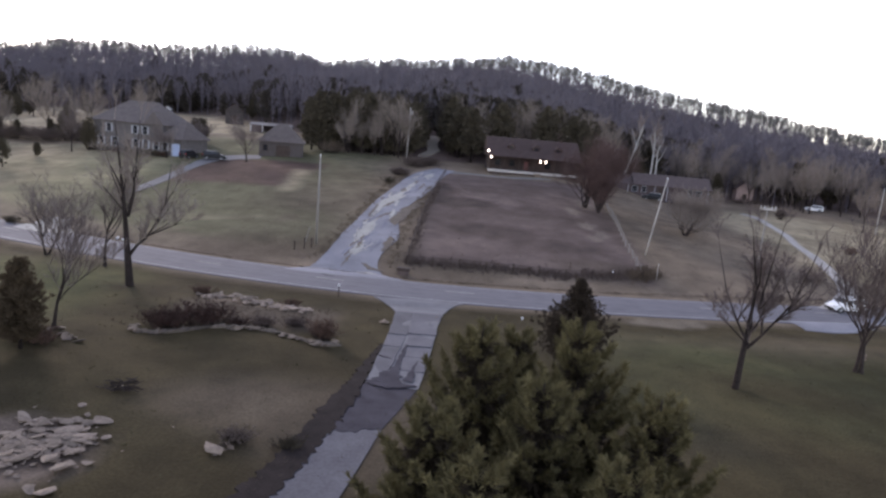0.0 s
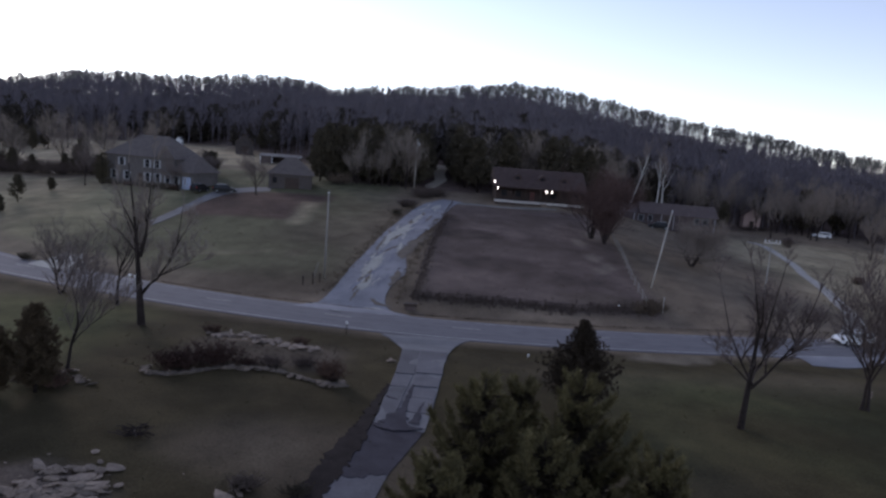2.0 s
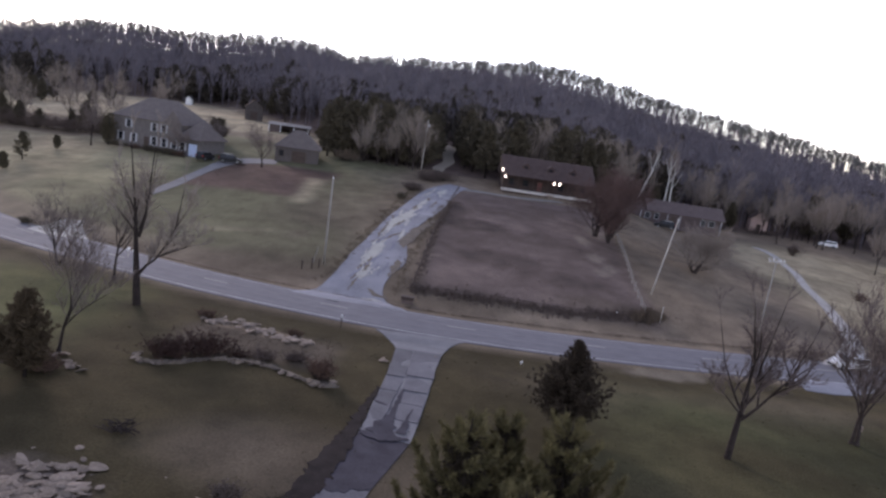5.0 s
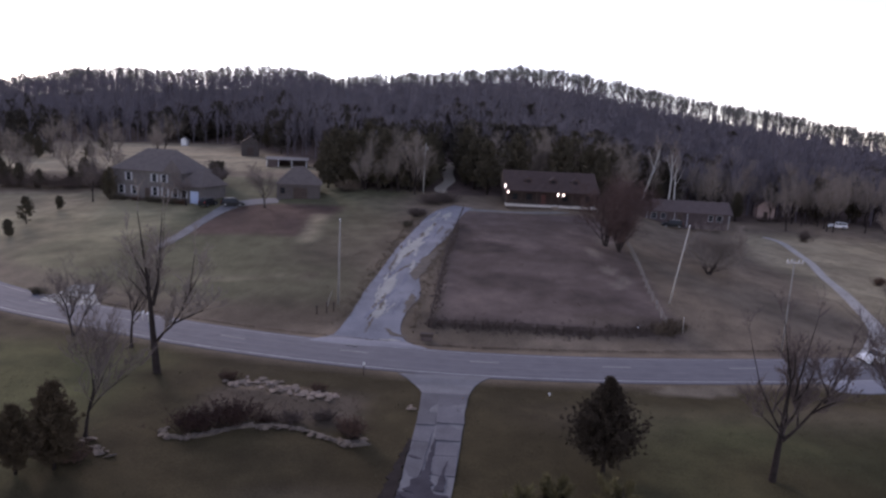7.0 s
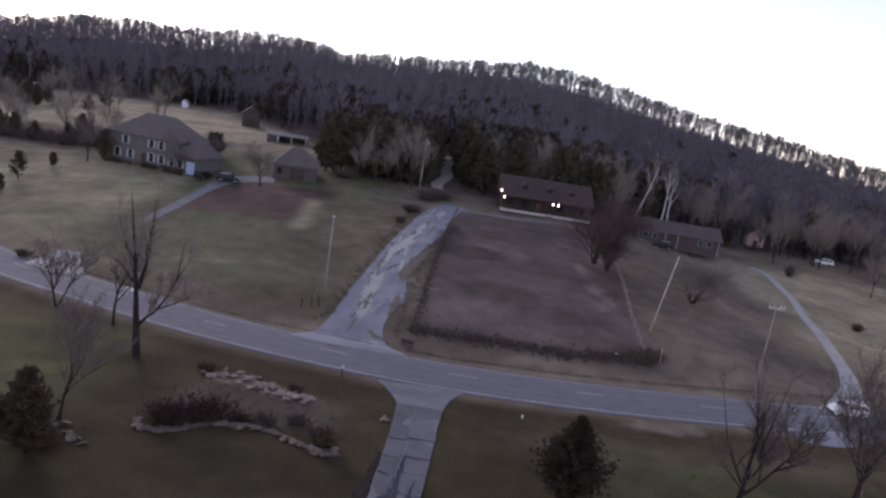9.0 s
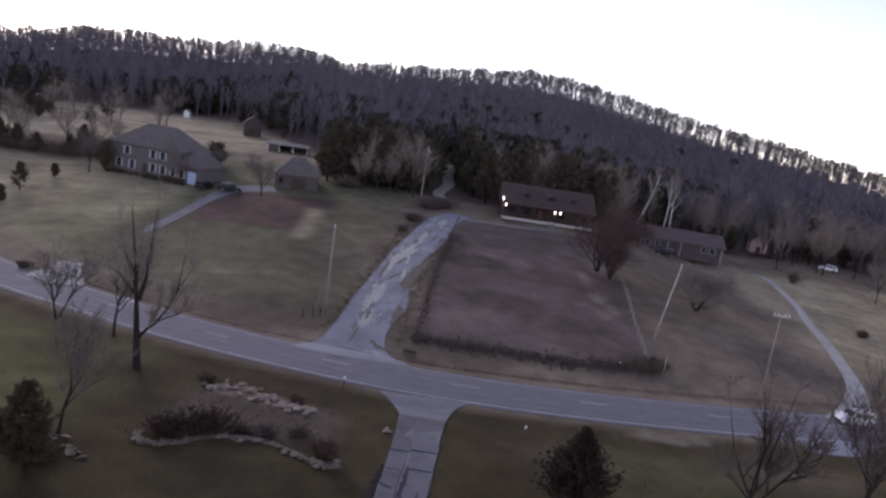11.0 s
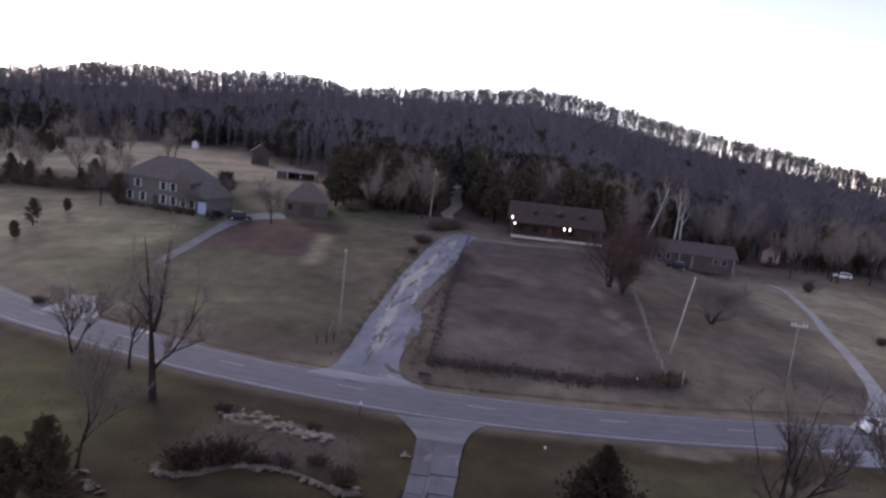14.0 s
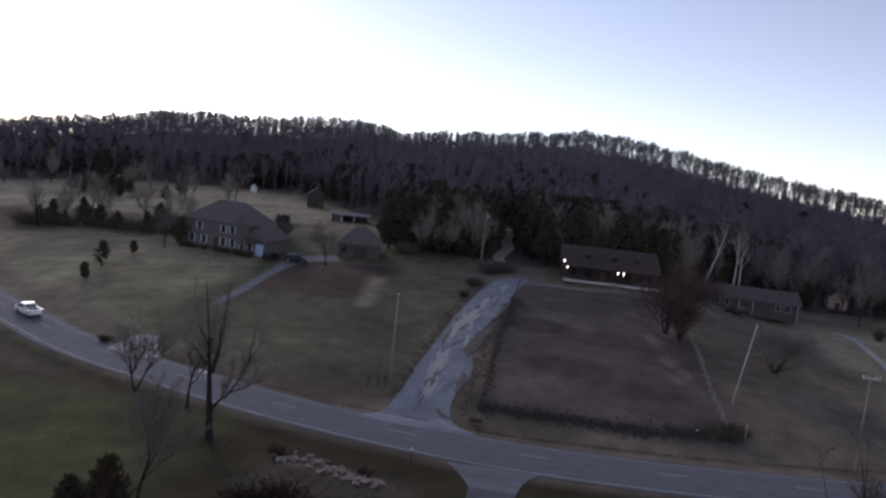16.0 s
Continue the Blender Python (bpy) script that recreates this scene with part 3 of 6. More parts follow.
def bare_tree(name, label, x, y, height, seed, levels=3, trunk=0.28, twig_mat=None, bark=None, spread=0.5, group="", lean=(0, 0), stems=1, low=0.5, fan=0.4):
    rnd = random.Random(seed)
    root = thing(name, label, "tree", on_ground(x, y, 0, 0.08), group)
    b, tw = Build(), Build()
    for s in range(stems):
        many = stems > 1
        off = Vector((rnd.uniform(-0.3, 0.3), rnd.uniform(-0.3, 0.3), 0)) * many
        d = Vector((lean[0] + rnd.uniform(-fan, fan) * many, lean[1] + rnd.uniform(-fan, fan) * 0.75 * many, 1)).normalized()
        b.tube([off, off + d * 0.35], [trunk * 1.5, trunk * 1.02], 8, cap=False)
        grow(b, rnd, off, d, height, trunk, 0, levels, spread, tw, low)
    part("trunk", b, bark or BARK, root, smooth=True)
    part("crown", tw, twig_mat or TWIG, root)
    return root


def tuft(b, rnd, c, d, size, blades, width):
    """A spray of narrow leaves round the direction d."""
    for _ in range(blades):
        v = (d + Vector((rnd.gauss(0, 0.55), rnd.gauss(0, 0.55), rnd.gauss(0, 0.55)))).normalized() * size * rnd.uniform(0.6, 1.2)
        s = v.cross(Vector((rnd.gauss(0, 1), rnd.gauss(0, 1), rnd.gauss(0, 1)))).normalized() * width * size
        c2 = c + v * 0.45
        b.face(c - s * 0.25, c2 - s, c + v, c2 + s)


def cedar_meshes(seed, height, radius, boughs, blades=7, size=0.5, ragged=0.35, round_=0.6, width=0.20):
    """Trunk and crown of a dense ragged evergreen: rising boughs set with leaf sprays."""
    rnd = random.Random(seed)
    t, c = Build(), Build()
    bend = Vector((rnd.uniform(-.03, .03), rnd.uniform(-.03, .03), 1)) * height
    t.tube([(0, 0, 0), bend * 0.5, bend * 0.95], [height * 0.022, height * 0.014, 0.015], 6)
    for _ in range(boughs):
        f = rnd.random() ** 0.85
        prof = (1 - f) ** round_ * min(1, 0.5 + f * 3.2)
        a = rnd.uniform(0, 6.28)
        r = radius * prof * rnd.uniform(1 - ragged, 1 + ragged * 0.8) + 0.06 * radius
        p0 = bend * (0.05 + 0.88 * f)
        p1 = p0 + Vector((math.cos(a) * r, math.sin(a) * r, r * rnd.uniform(0.35, 0.95)))
        n = max(2, int(3 + 5 * prof))
        for j in range(n):
            u = 0.3 + 0.7 * (j + rnd.random()) / n
            q = p0.lerp(p1, u) + Vector((rnd.gauss(0, 0.13), rnd.gauss(0, 0.13), rnd.gauss(0, 0.10))) * size * 1.5
            tuft(c, rnd, q, (p1 - p0 + Vector((0, 0, 0.5 * r + 0.1))).normalized(), size * rnd.uniform(0.7, 1.25) * (0.7 + 0.4 * prof), blades, width)
    return t, c


def evergreen(name, label, x, y, height, radius, seed, boughs, size=0.5, material=None, group="", ragged=0.35, round_=0.6, blades=7, width=0.20):
    root = thing(name, label, "tree", on_ground(x, y, 0, 0.06), group)
    t, c = cedar_meshes(seed, height, radius, boughs, blades, size, ragged, round_, width)
    part("trunk", t, BARK, root, smooth=True)
    part("crown", c, material or CEDAR, root)
    return root


def pine(x, y, height, radius, seed, label, whorls=9):
    """A broad young pine: whorls of upswept boughs set with plumes of needles."""
    rnd = random.Random(seed)
    root = thing("pine_tree", label, "tree", on_ground(x, y, rnd.uniform(0, 360), 0.06), "pines beside the driveway")
    t, limbs, c, inner = Build(), Build(), Build(), Build()
    t.tube([(0, 0, 0), (0.05, 0.03, height * 0.5), (0, 0, height)], [0.17, 0.11, 0.02], 7)
    for w in range(whorls):
        f = (w + rnd.uniform(0.2, 0.8)) / whorls
        z = height * (0.05 + 0.90 * f)
        reach = radius * (1 - f) ** 0.75 * rnd.uniform(0.8, 1.15)
        arms = 7 if f < 0.7 else 5
        for i in range(arms):
            a = 6.28 * (i + rnd.uniform(-0.35, 0.35)) / arms + w * 0.9
            rise = 0.25 + 0.75 * f + rnd.uniform(-0.1, 0.25)
            flat = Vector((math.cos(a), math.sin(a), 0))
            length = max(reach * rnd.uniform(0.6, 1.25), 0.5)
            p0 = Vector((0, 0, z))
            p1 = p0 + (flat + Vector((0, 0, rise * 0.6))) * length * 0.6
            p2 = p1 + (flat * 0.75 + Vector((0, 0, rise + 0.45))) * length * 0.5
            limbs.tube([p0, p1, p2], [0.04, 0.026, 0.012], 3, cap=False)
            # dark sprays added to stand in for the shade between boughs
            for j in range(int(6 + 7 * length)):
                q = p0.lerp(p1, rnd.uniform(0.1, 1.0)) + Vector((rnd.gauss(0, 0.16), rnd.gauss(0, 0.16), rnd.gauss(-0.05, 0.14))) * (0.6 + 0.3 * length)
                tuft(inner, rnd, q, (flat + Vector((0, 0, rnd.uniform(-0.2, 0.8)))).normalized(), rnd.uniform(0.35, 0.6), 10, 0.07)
            shoots = int(5 + 4.2 * length)
            for j in range(shoots):
                u = 0.35 + 0.65 * (j + rnd.random()) / shoots
                q = p0.lerp(p1, u / 0.6) if u < 0.6 else p1.lerp(p2, (u - 0.6) / 0.4)
                across = flat.cross(Vector((0, 0, 1))) * rnd.choice((-1, 1)) * rnd.uniform(0.2, 0.9)
                d = (flat * 0.7 + across * (1.15 - u) + Vector((0, 0, 0.55 + 0.5 * u + rnd.uniform(-0.1, 0.3)))).normalized()
                ln = (0.5 + 0.34 * length * (1.1 - u)) * rnd.uniform(0.7, 1.2)
                limbs.tube([q, q + d * ln], [0.014, 0.006], 3, cap=False)
                n = max(4, int(ln * 9))
                for k in range(n):
                    tuft(c, rnd, q + d * ln * (0.2 + 0.8 * (k + rnd.random()) / n), (d + Vector((0, 0, 0.35))).normalized(), rnd.uniform(0.26, 0.44), 9, 0.05)
    part("trunk", t, BARK, root, smooth=True)
    part("limb_frame", limbs, BARK, root)
    part("needles", c, PINE, root)
    part("inner_needles", inner, PINE_INNER, root, "inner needles with the crown's shade put into their colour")
    return root


for x, y, h, r, s in ((2.6, 28.5, 9.3, 3.4, 1), (7.2, 29.5, 9.6, 3.6, 2), (5.0, 25.0, 8.2, 3.4, 3), (0.9, 23.5, 7.6, 2.9, 4), (9.4, 24.5, 8.2, 3.2, 5), (4.6, 31.8, 8.0, 2.8, 6), (2.6, 20.0, 7.0, 2.9, 7), (7.2, 20.5, 7.0, 3.0, 8)):
    pine(x, y, h, r, s, "broad olive-green pine with upswept boughs beside the driveway")
evergreen("juniper_tree", "dark ragged cedar standing alone on the lawn", 10.6, 48.5, 7.9, 3.0, 11, 950, 0.30, JUNIPER, ragged=0.48, round_=1.05, blades=11, width=0.10)
evergreen("cedar_tree", "dense dark green cedar beside a stone bed", -28.2, 43.0, 6.6, 1.5, 12, 420, 0.38, BROWN_CEDAR, ragged=0.6, round_=0.6, blades=10, width=0.10)
evergreen("cedar_tree", "dark cedar with a leafless stem beside it", -30.4, 42.2, 5.2, 1.2, 13, 300, 0.36, BROWN_CEDAR, ragged=0.6, round_=0.6, blades=10, width=0.10)
evergreen("cedar_tree", "dark evergreen at the lawn's edge near the rock pile", -24.4, 31.0, 5.0, 1.2, 14, 220, 0.42, ragged=0.4, round_=0.5)



def limbed_tree(name, label, x, y, limbs, seed, twig_mat, twiglets=15, reach=9.5):
    """A leafless tree along given main limbs, each a line of (out, deep, up, radius), set with side limbs and twigs."""
    rnd = random.Random(seed)
    root = thing(name, label, "tree", on_ground(x, y, 0, 0.1))
    b, tw = Build(), Build()
    for line in limbs:
        fine = spline(line, 0.7)
        wob = [Vector((p[0] + rnd.gauss(0, 0.09), p[1] + rnd.gauss(0, 0.09), p[2])) for p in fine]
        b.tube(wob, [max(float(p[3]) * (0.85 if p[2] < 4 else 0.62), 0.012) for p in fine], 8, cap=False)
        for i in range(int(twiglets * len(fine) / 10)):
            k = rnd.randrange(len(fine) // (3 if line[0][2] < 1 else 6), len(fine) - 1)
            if line[0][2] < 1 and fine[k][2] < 4.5:
                continue
            axis = (wob[k + 1] - wob[k]).normalized()
            out = Vector((rnd.gauss(0, 1), rnd.gauss(0, 1), 0)).normalized()
            d = (axis * 0.75 + out * rnd.uniform(0.35, 0.8) + Vector((0, 0, 0.2))).normalized()
            grow(b, rnd, wob[k], d, reach * rnd.uniform(0.6, 1.1), min(float(fine[k][3]) * 0.6, 0.10), 1 if i % 2 == 0 else 2, 4, 0.5, tw)
        grow(b, rnd, wob[-1], (wob[-1] - wob[-2]).normalized(), reach, float(fine[-1][3]), 2, 4, 0.4, tw)
    part("trunk", b, BARK, root, smooth=True)
    part("crown", tw, twig_mat, root)
    return root


limbed_tree("bare_tree", "tall leafless tree with a low side limb near the road", -30.7, 62.5, (
    [(0, 0, 0, 0.46), (0.12, 0, 1.2, 0.36), (0.1, 0, 3.4, 0.34), (-0.1, 0, 5.6, 0.31), (-0.1, 0, 7.4, 0.28), (-0.75, 0.1, 10.0, 0.2), (-1.05, 0.2, 12.6, 0.14), (-1.25, 0.1, 16.0, 0.05)],
    [(-0.1, 0, 6.9, 0.25), (0.55, -0.1, 8.6, 0.2), (1.2, -0.2, 10.4, 0.16), (1.25, -0.3, 13.4, 0.10), (1.5, -0.4, 16.2, 0.04)],
    [(0.1, 0, 3.2, 0.22), (1.0, -0.1, 4.3, 0.19), (2.2, -0.2, 5.3, 0.16), (3.2, -0.3, 7.4, 0.12), (4.0, -0.4, 9.6, 0.08), (4.5, -0.5, 12.4, 0.03)],
    [(2.2, -0.2, 5.3, 0.12), (3.6, 0.2, 6.1, 0.09), (5.2, 0.3, 6.8, 0.03)],
    [(-0.1, 0, 7.0, 0.16), (-1.2, 0.6, 9.0, 0.12), (-2.2, 1.0, 11.4, 0.07), (-3.0, 1.2, 13.4, 0.03)],
    [(0.0, 0, 7.6, 0.14), (0.3, 1.0, 10.2, 0.1), (0.2, 1.8, 13.4, 0.06), (0.4, 2.0, 15.8, 0.03)]), 23, TWIG_GREY, 12, 8.5)
bare_tree("thin_bare_tree", "slim dark leafless tree at the road's edge", -36.6, 69.0, 12.0, 32, 3, 0.17, spread=0.4)
bare_tree("small_bare_tree", "small leafless tree beside the cedars", -29.0, 48.0, 9.0, 33, 4, 0.14, spread=0.4)
bare_tree("small_bare_tree", "small leafless roadside tree with several stems", -44.5, 71.5, 8.0, 36, 3, 0.12, stems=3)
limbed_tree("spreading_bare_tree", "leafless dark-stemmed tree with upright forked limbs", 23.3, 48.9, (
    [(0, 0, 0, 0.32), (0.16, 0, 1.4, 0.25), (0.37, 0, 3.3, 0.23), (0.54, 0, 5.6, 0.19), (0.38, 0.1, 7.2, 0.16), (-0.24, 0.2, 9.4, 0.1), (-0.74, 0.2, 12.4, 0.03)],
    [(0.46, 0, 6.4, 0.14), (0.88, -0.2, 8.2, 0.11), (1.1, -0.3, 10.2, 0.07), (1.1, -0.4, 12.6, 0.03)],
    [(0.37, 0, 3.3, 0.17), (1.7, 0.2, 4.9, 0.14), (3, 0.3, 6.4, 0.12), (3.6, 0.3, 8.6, 0.09), (4.1, 0.2, 10.4, 0.05), (4.1, 0.2, 12.2, 0.02)],
    [(3, 0.3, 6.4, 0.1), (4.1, 0, 7.6, 0.07), (4.9, -0.2, 9.8, 0.03)],
    [(0.34, 0, 3.6, 0.13), (-0.86, 0.4, 5.6, 0.1), (-2, 0.6, 8.2, 0.06), (-2.7, 0.6, 10.8, 0.02)],
    [(0.44, 0, 4.6, 0.12), (0.32, 1, 6.8, 0.09), (0.66, 1.8, 9.4, 0.05), (0.64, 2, 11.6, 0.02)]), 45, TWIG_DARK, 12, 7.5)
bare_tree("spreading_bare_tree", "leafless many-stemmed tree near the gravel apron", 36.8, 56.5, 12.5, 47, 4, 0.17, TWIG_DARK, stems=2, spread=0.44, low=0.35, fan=0.15)
for x, y, h, s in ((23.6, 120.5, 13.0, 51), (27.2, 123.0, 12.0, 53), (25.4, 117.5, 8.0, 54)):
    bare_tree("red_brown_tree", "dense reddish-brown leafless tree by the pasture fence", x, y, h, s, 4, 0.16, TWIG_RED, stems=3, spread=0.6, low=0.05, fan=0.42, group="reddish trees by the fence")
bare_tree("round_bare_tree", "low round leafless tree on the grass", 39.4, 112.0, 8.6, 52, 4, 0.10, TWIG_GREY, spread=0.62, stems=5, low=0.05, fan=0.9)


def pale_tree(x, y, height, lean, seed, label):
    """A tall pale stem with a few thin upright limbs."""
    rnd = random.Random(seed)
    root = thing("pale_barked_tree", label, "tree", on_ground(x, y, 0, 0.08), "pale trees behind the ranch house")
    b, tw = Build(), Build()
    pts = [Vector((lean * height * f + 0.25 * math.sin(5 * f + seed), 0.15 * math.sin(4 * f), height * f)) for f in (0, 0.2, 0.4, 0.6, 0.8, 1.0)]
    b.tube(pts, [0.36, 0.29, 0.24, 0.19, 0.12, 0.05], 8, cap=False)
    for i in range(13):
        k = rnd.choice((2, 3, 3, 4, 4))
        p = pts[k].lerp(pts[k + 1], rnd.random())
        a = rnd.uniform(0, 6.28)
        grow(b, rnd, p, Vector((math.cos(a) * 0.55, math.sin(a) * 0.55, 0.9)).normalized(), height * 0.9, 0.10, 2, 3, 0.4, tw)
    for k, (f, dx, ln) in enumerate(((0.5, 0.45, 0.36), (0.62, -0.4, 0.32), (0.72, 0.3, 0.26), (0.8, -0.25, 0.2))):
        i = min(int(f * 5), 4)
        p = pts[i].lerp(pts[i + 1], f * 5 - i)
        e = p + Vector((dx * ln * height * 0.8, rnd.uniform(-0.5, 0.5), ln * height * 0.85))
        b.tube([p, p.lerp(e, 0.5) + Vector((0.12, 0, -0.2)), e], [0.13, 0.09, 0.03], 5, cap=False)
    part("trunk", b, PALE_BARK, root, smooth=True)
    part("crown", tw, TWIG_WARM, root)
    return root


pale_tree(44.3, 182, 17.5, 0.22, 61, "leaning white-barked tree behind the ranch house")
pale_tree(51.6, 182, 18.0, 0.0, 62, "upright white-barked tree behind the ranch house")
pale_tree(53.2, 183, 16.5, 0.02, 64, "slim upright white-barked tree behind the ranch house")


# ---- woods on the hill ----
def stack(name, label, templates, places, material, category):
    """Many small trees from a few templates in one mesh; places: x, y, z, size, turn."""
    vs, fs, n = [], [], 0
    for i, (x, y, z, s, a) in enumerate(places):
        tv, tf = templates[i % len(templates)]
        c, e = math.cos(a), math.sin(a)
        v = np.empty_like(tv)
        v[:, 0], v[:, 1], v[:, 2] = x + s * (c * tv[:, 0] - e * tv[:, 1]), y + s * (e * tv[:, 0] + c * tv[:, 1]), z + s * tv[:, 2]
        vs.append(v)
        fs.append(tf + n)
        n += len(tv)
    v, t = np.concatenate(vs).astype(np.float32), np.concatenate(fs).astype(np.int32)
    me = bpy.data.meshes.new(name)
    me.vertices.add(len(v))
    me.vertices.foreach_set("co", v.ravel())
    me.loops.add(t.size)
    me.loops.foreach_set("vertex_index", t.ravel())
    me.polygons.add(len(t))
    me.polygons.foreach_set("loop_start", np.arange(0, t.size, 3, dtype=np.int32))
    me.update(calc_edges=True)
    me.validate()
    me.materials.append(material)
    return tagged(new(name, me), label, category, kind="stuff")


def triangles(b):
    f = []
    for q in b.f:
        f += [(q[0], q[i], q[i + 1]) for i in range(1, len(q) - 1)]
    return np.array(b.v, float), np.array(f, int)


def far_tree(seed, height=15.0):
    """A leafless forest tree: straight stem, rising limbs, a fan of twigs."""
    rnd = random.Random(seed)
    b = Build()
    b.tube([(0, 0, -1), (rnd.uniform(-.3, .3), rnd.uniform(-.3, .3), height * 0.5), (rnd.uniform(-.7, .7), rnd.uniform(-.7, .7), height)], [0.17, 0.12, 0.04], 3, cap=False)
    for i in range(15):
        z = height * rnd.uniform(0.18, 0.92)
        a = rnd.uniform(0, 6.28)
        ln = (height - z) * rnd.uniform(0.35, 0.7) + 1.2
        d = Vector((math.cos(a) * 0.38, math.sin(a) * 0.38, 0.9)).normalized()
        p = Vector((0, 0, z))
        e = p + d * ln
        w = d.cross(Vector((rnd.gauss(0, 1), rnd.gauss(0, 1), 0.2))).normalized() * 0.07
        b.face(p - w, p + w, e)
        for j in range(10):
            q = p.lerp(e, rnd.uniform(0.1, 1))
            v = (d + Vector((rnd.gauss(0, .35), rnd.gauss(0, .35), rnd.gauss(0.4, .3)))).normalized() * rnd.uniform(0.9, 2.5)
            w = v.cross(Vector((rnd.gauss(0, 1), rnd.gauss(0, 1), 0.3))).normalized() * 0.12
            b.face(q - w, q + w, q + v)
    return triangles(b)


rnd = random.Random(5)
spots = []
r = 190.0
while r < RIDGE_R + 42:
    gap = 5.0 + 0.002 * r
    az = -64.0
    while az < 58:
        az += math.degrees(gap / r) * rnd.uniform(0.7, 1.3)
        rr = r + rnd.uniform(-3, 3)
        foot = np.interp(az, FOOT_AZ, FOOT_R)
        if rr > foot + 2 and r < RIDGE_R - 8:
            x, y = rr * math.sin(radians(az)), rr * math.cos(radians(az))
            if not (-11.5 < x < -5.5 and y < 216):
                free = float(np.interp(az, [-34, -8, 2], [0.18, 0.18, 0.22]))
                s = (rnd.uniform(0.72, 1.0) + 0.16 * (rnd.random() < 0.3)) * (1 - free * float(sstep(RIDGE_R - 75, RIDGE_R - 18, r)))
                spots.append((x, y, gz(x, y), s, rnd.uniform(0, 6.28)))
    r += gap * 1.05
rnd.shuffle(spots)
stack("hill_woods", "leafless grey-brown hardwood forest covering the ridge", [far_tree(100 + i) for i in range(9)], spots, WOODS, "forest")


def crest_tree(seed, height=16.5):
    """A crest tree: clear straight stems under steep limbs and an open rounded crown."""
    rnd = random.Random(seed)
    b = Build()
    top = Vector((rnd.uniform(-.6, .6), rnd.uniform(-.6, .6), height))
    b.tube([(0, 0, -1), top * 0.5 + Vector((rnd.uniform(-.3, .3), 0, 0)), top], [0.34, 0.26, 0.06], 4, cap=False)
    for i in range(24):
        f = rnd.uniform(0.18, 0.9)
        a = rnd.uniform(0, 6.28)
        ln = (1.02 - f) * height * rnd.uniform(0.5, 0.8) + 1.2
        lean = rnd.uniform(0.25, 0.5)
        d = Vector((math.cos(a) * lean, math.sin(a) * lean, 0.92)).normalized()
        p = top * f
        e = p + d * ln
        b.tube([p, e], [0.13, 0.04], 3, cap=False)
        for j in range(8):
            q = p.lerp(e, rnd.uniform(0.35, 1))
            v = (d + Vector((rnd.gauss(0, .42), rnd.gauss(0, .42), rnd.gauss(0.3, .3)))).normalized() * rnd.uniform(0.8, 2.1)
            w = v.cross(Vector((rnd.gauss(0, 1), rnd.gauss(0, 1), 0.3))).normalized() * 0.13
            b.face(q - w, q + w, q + v)
    return triangles(b)


crest = []
for row in range(4):
    az = -64.0
    while az < 58:
        az += math.degrees(3.9 / RIDGE_R) * rnd.uniform(0.45, 1.55) * (1 + 0.9 * (rnd.random() < 0.14))
        rr = RIDGE_R - 13 + 5.5 * row + rnd.uniform(-3, 3)
        x, y = rr * math.sin(radians(az)), rr * math.cos(radians(az))
        tall = 0.92 + 0.10 * float(noise2(np.array(az * 6.0), np.array(3.0), 9, 47))
        crest.append((x, y, gz(x, y), tall * rnd.uniform(0.9, 1.1), rnd.uniform(0, 6.28)))
rnd.shuffle(crest)
stack("ridge_trees", "leafless trees standing along the ridge against the sky", [crest_tree(700 + i) for i in range(11)], crest, CREST, "forest")

conifers = []
for _ in range(1500):
    az = rnd.uniform(-46, 44)
    foot = float(np.interp(az, FOOT_AZ, FOOT_R))
    rr = foot + 4 + abs(rnd.gauss(0, 52))
    patchy = float(noise2(np.array(az * 3.0), np.array(rr * 0.5), 40, 44)) + 0.5 * float(noise2(np.array(az * 3.0), np.array(rr * 0.5), 15, 46))
    if patchy + rnd.uniform(-0.35, 0.35) < 0.12 + 0.12 * (az > 12) + 0.16 * (az < -17) - 0.22 * (-14 < az < 8) * (rr < foot + 60):
        continue
    x, y = rr * math.sin(radians(az)), rr * math.cos(radians(az))
    if not (-11.5 < x < -5.5 and y < 216):
        conifers.append((x, y, gz(x, y), rnd.uniform(0.8, 1.35), rnd.uniform(0, 6.28)))


def far_conifer(seed):
    t, c = cedar_meshes(seed, 11.0, 3.0, 30, 4, 1.7, 0.5, 0.5, 0.22)
    c.add(t.v, t.f)
    return triangles(c)


stack("hill_cedars", "dark cedars scattered low on the wooded slope", [far_conifer(400 + i) for i in range(5)], conifers, HILL_CEDAR, "forest")
SLATE_TRIM = mat("blue_grey_paint", (0.34, 0.42, 0.60), (0.44, 0.52, 0.70), 0.8, 0.6, bump=0.1)
BROWN_GREEN = island_mat("browned_evergreen", (0.05, 0.042, 0.029), (0.125, 0.106, 0.073))
SHUTTER = mat("dulled_white_shutter", (0.28, 0.28, 0.30), (0.40, 0.40, 0.42), 1.0, 0.7, bump=0.1)


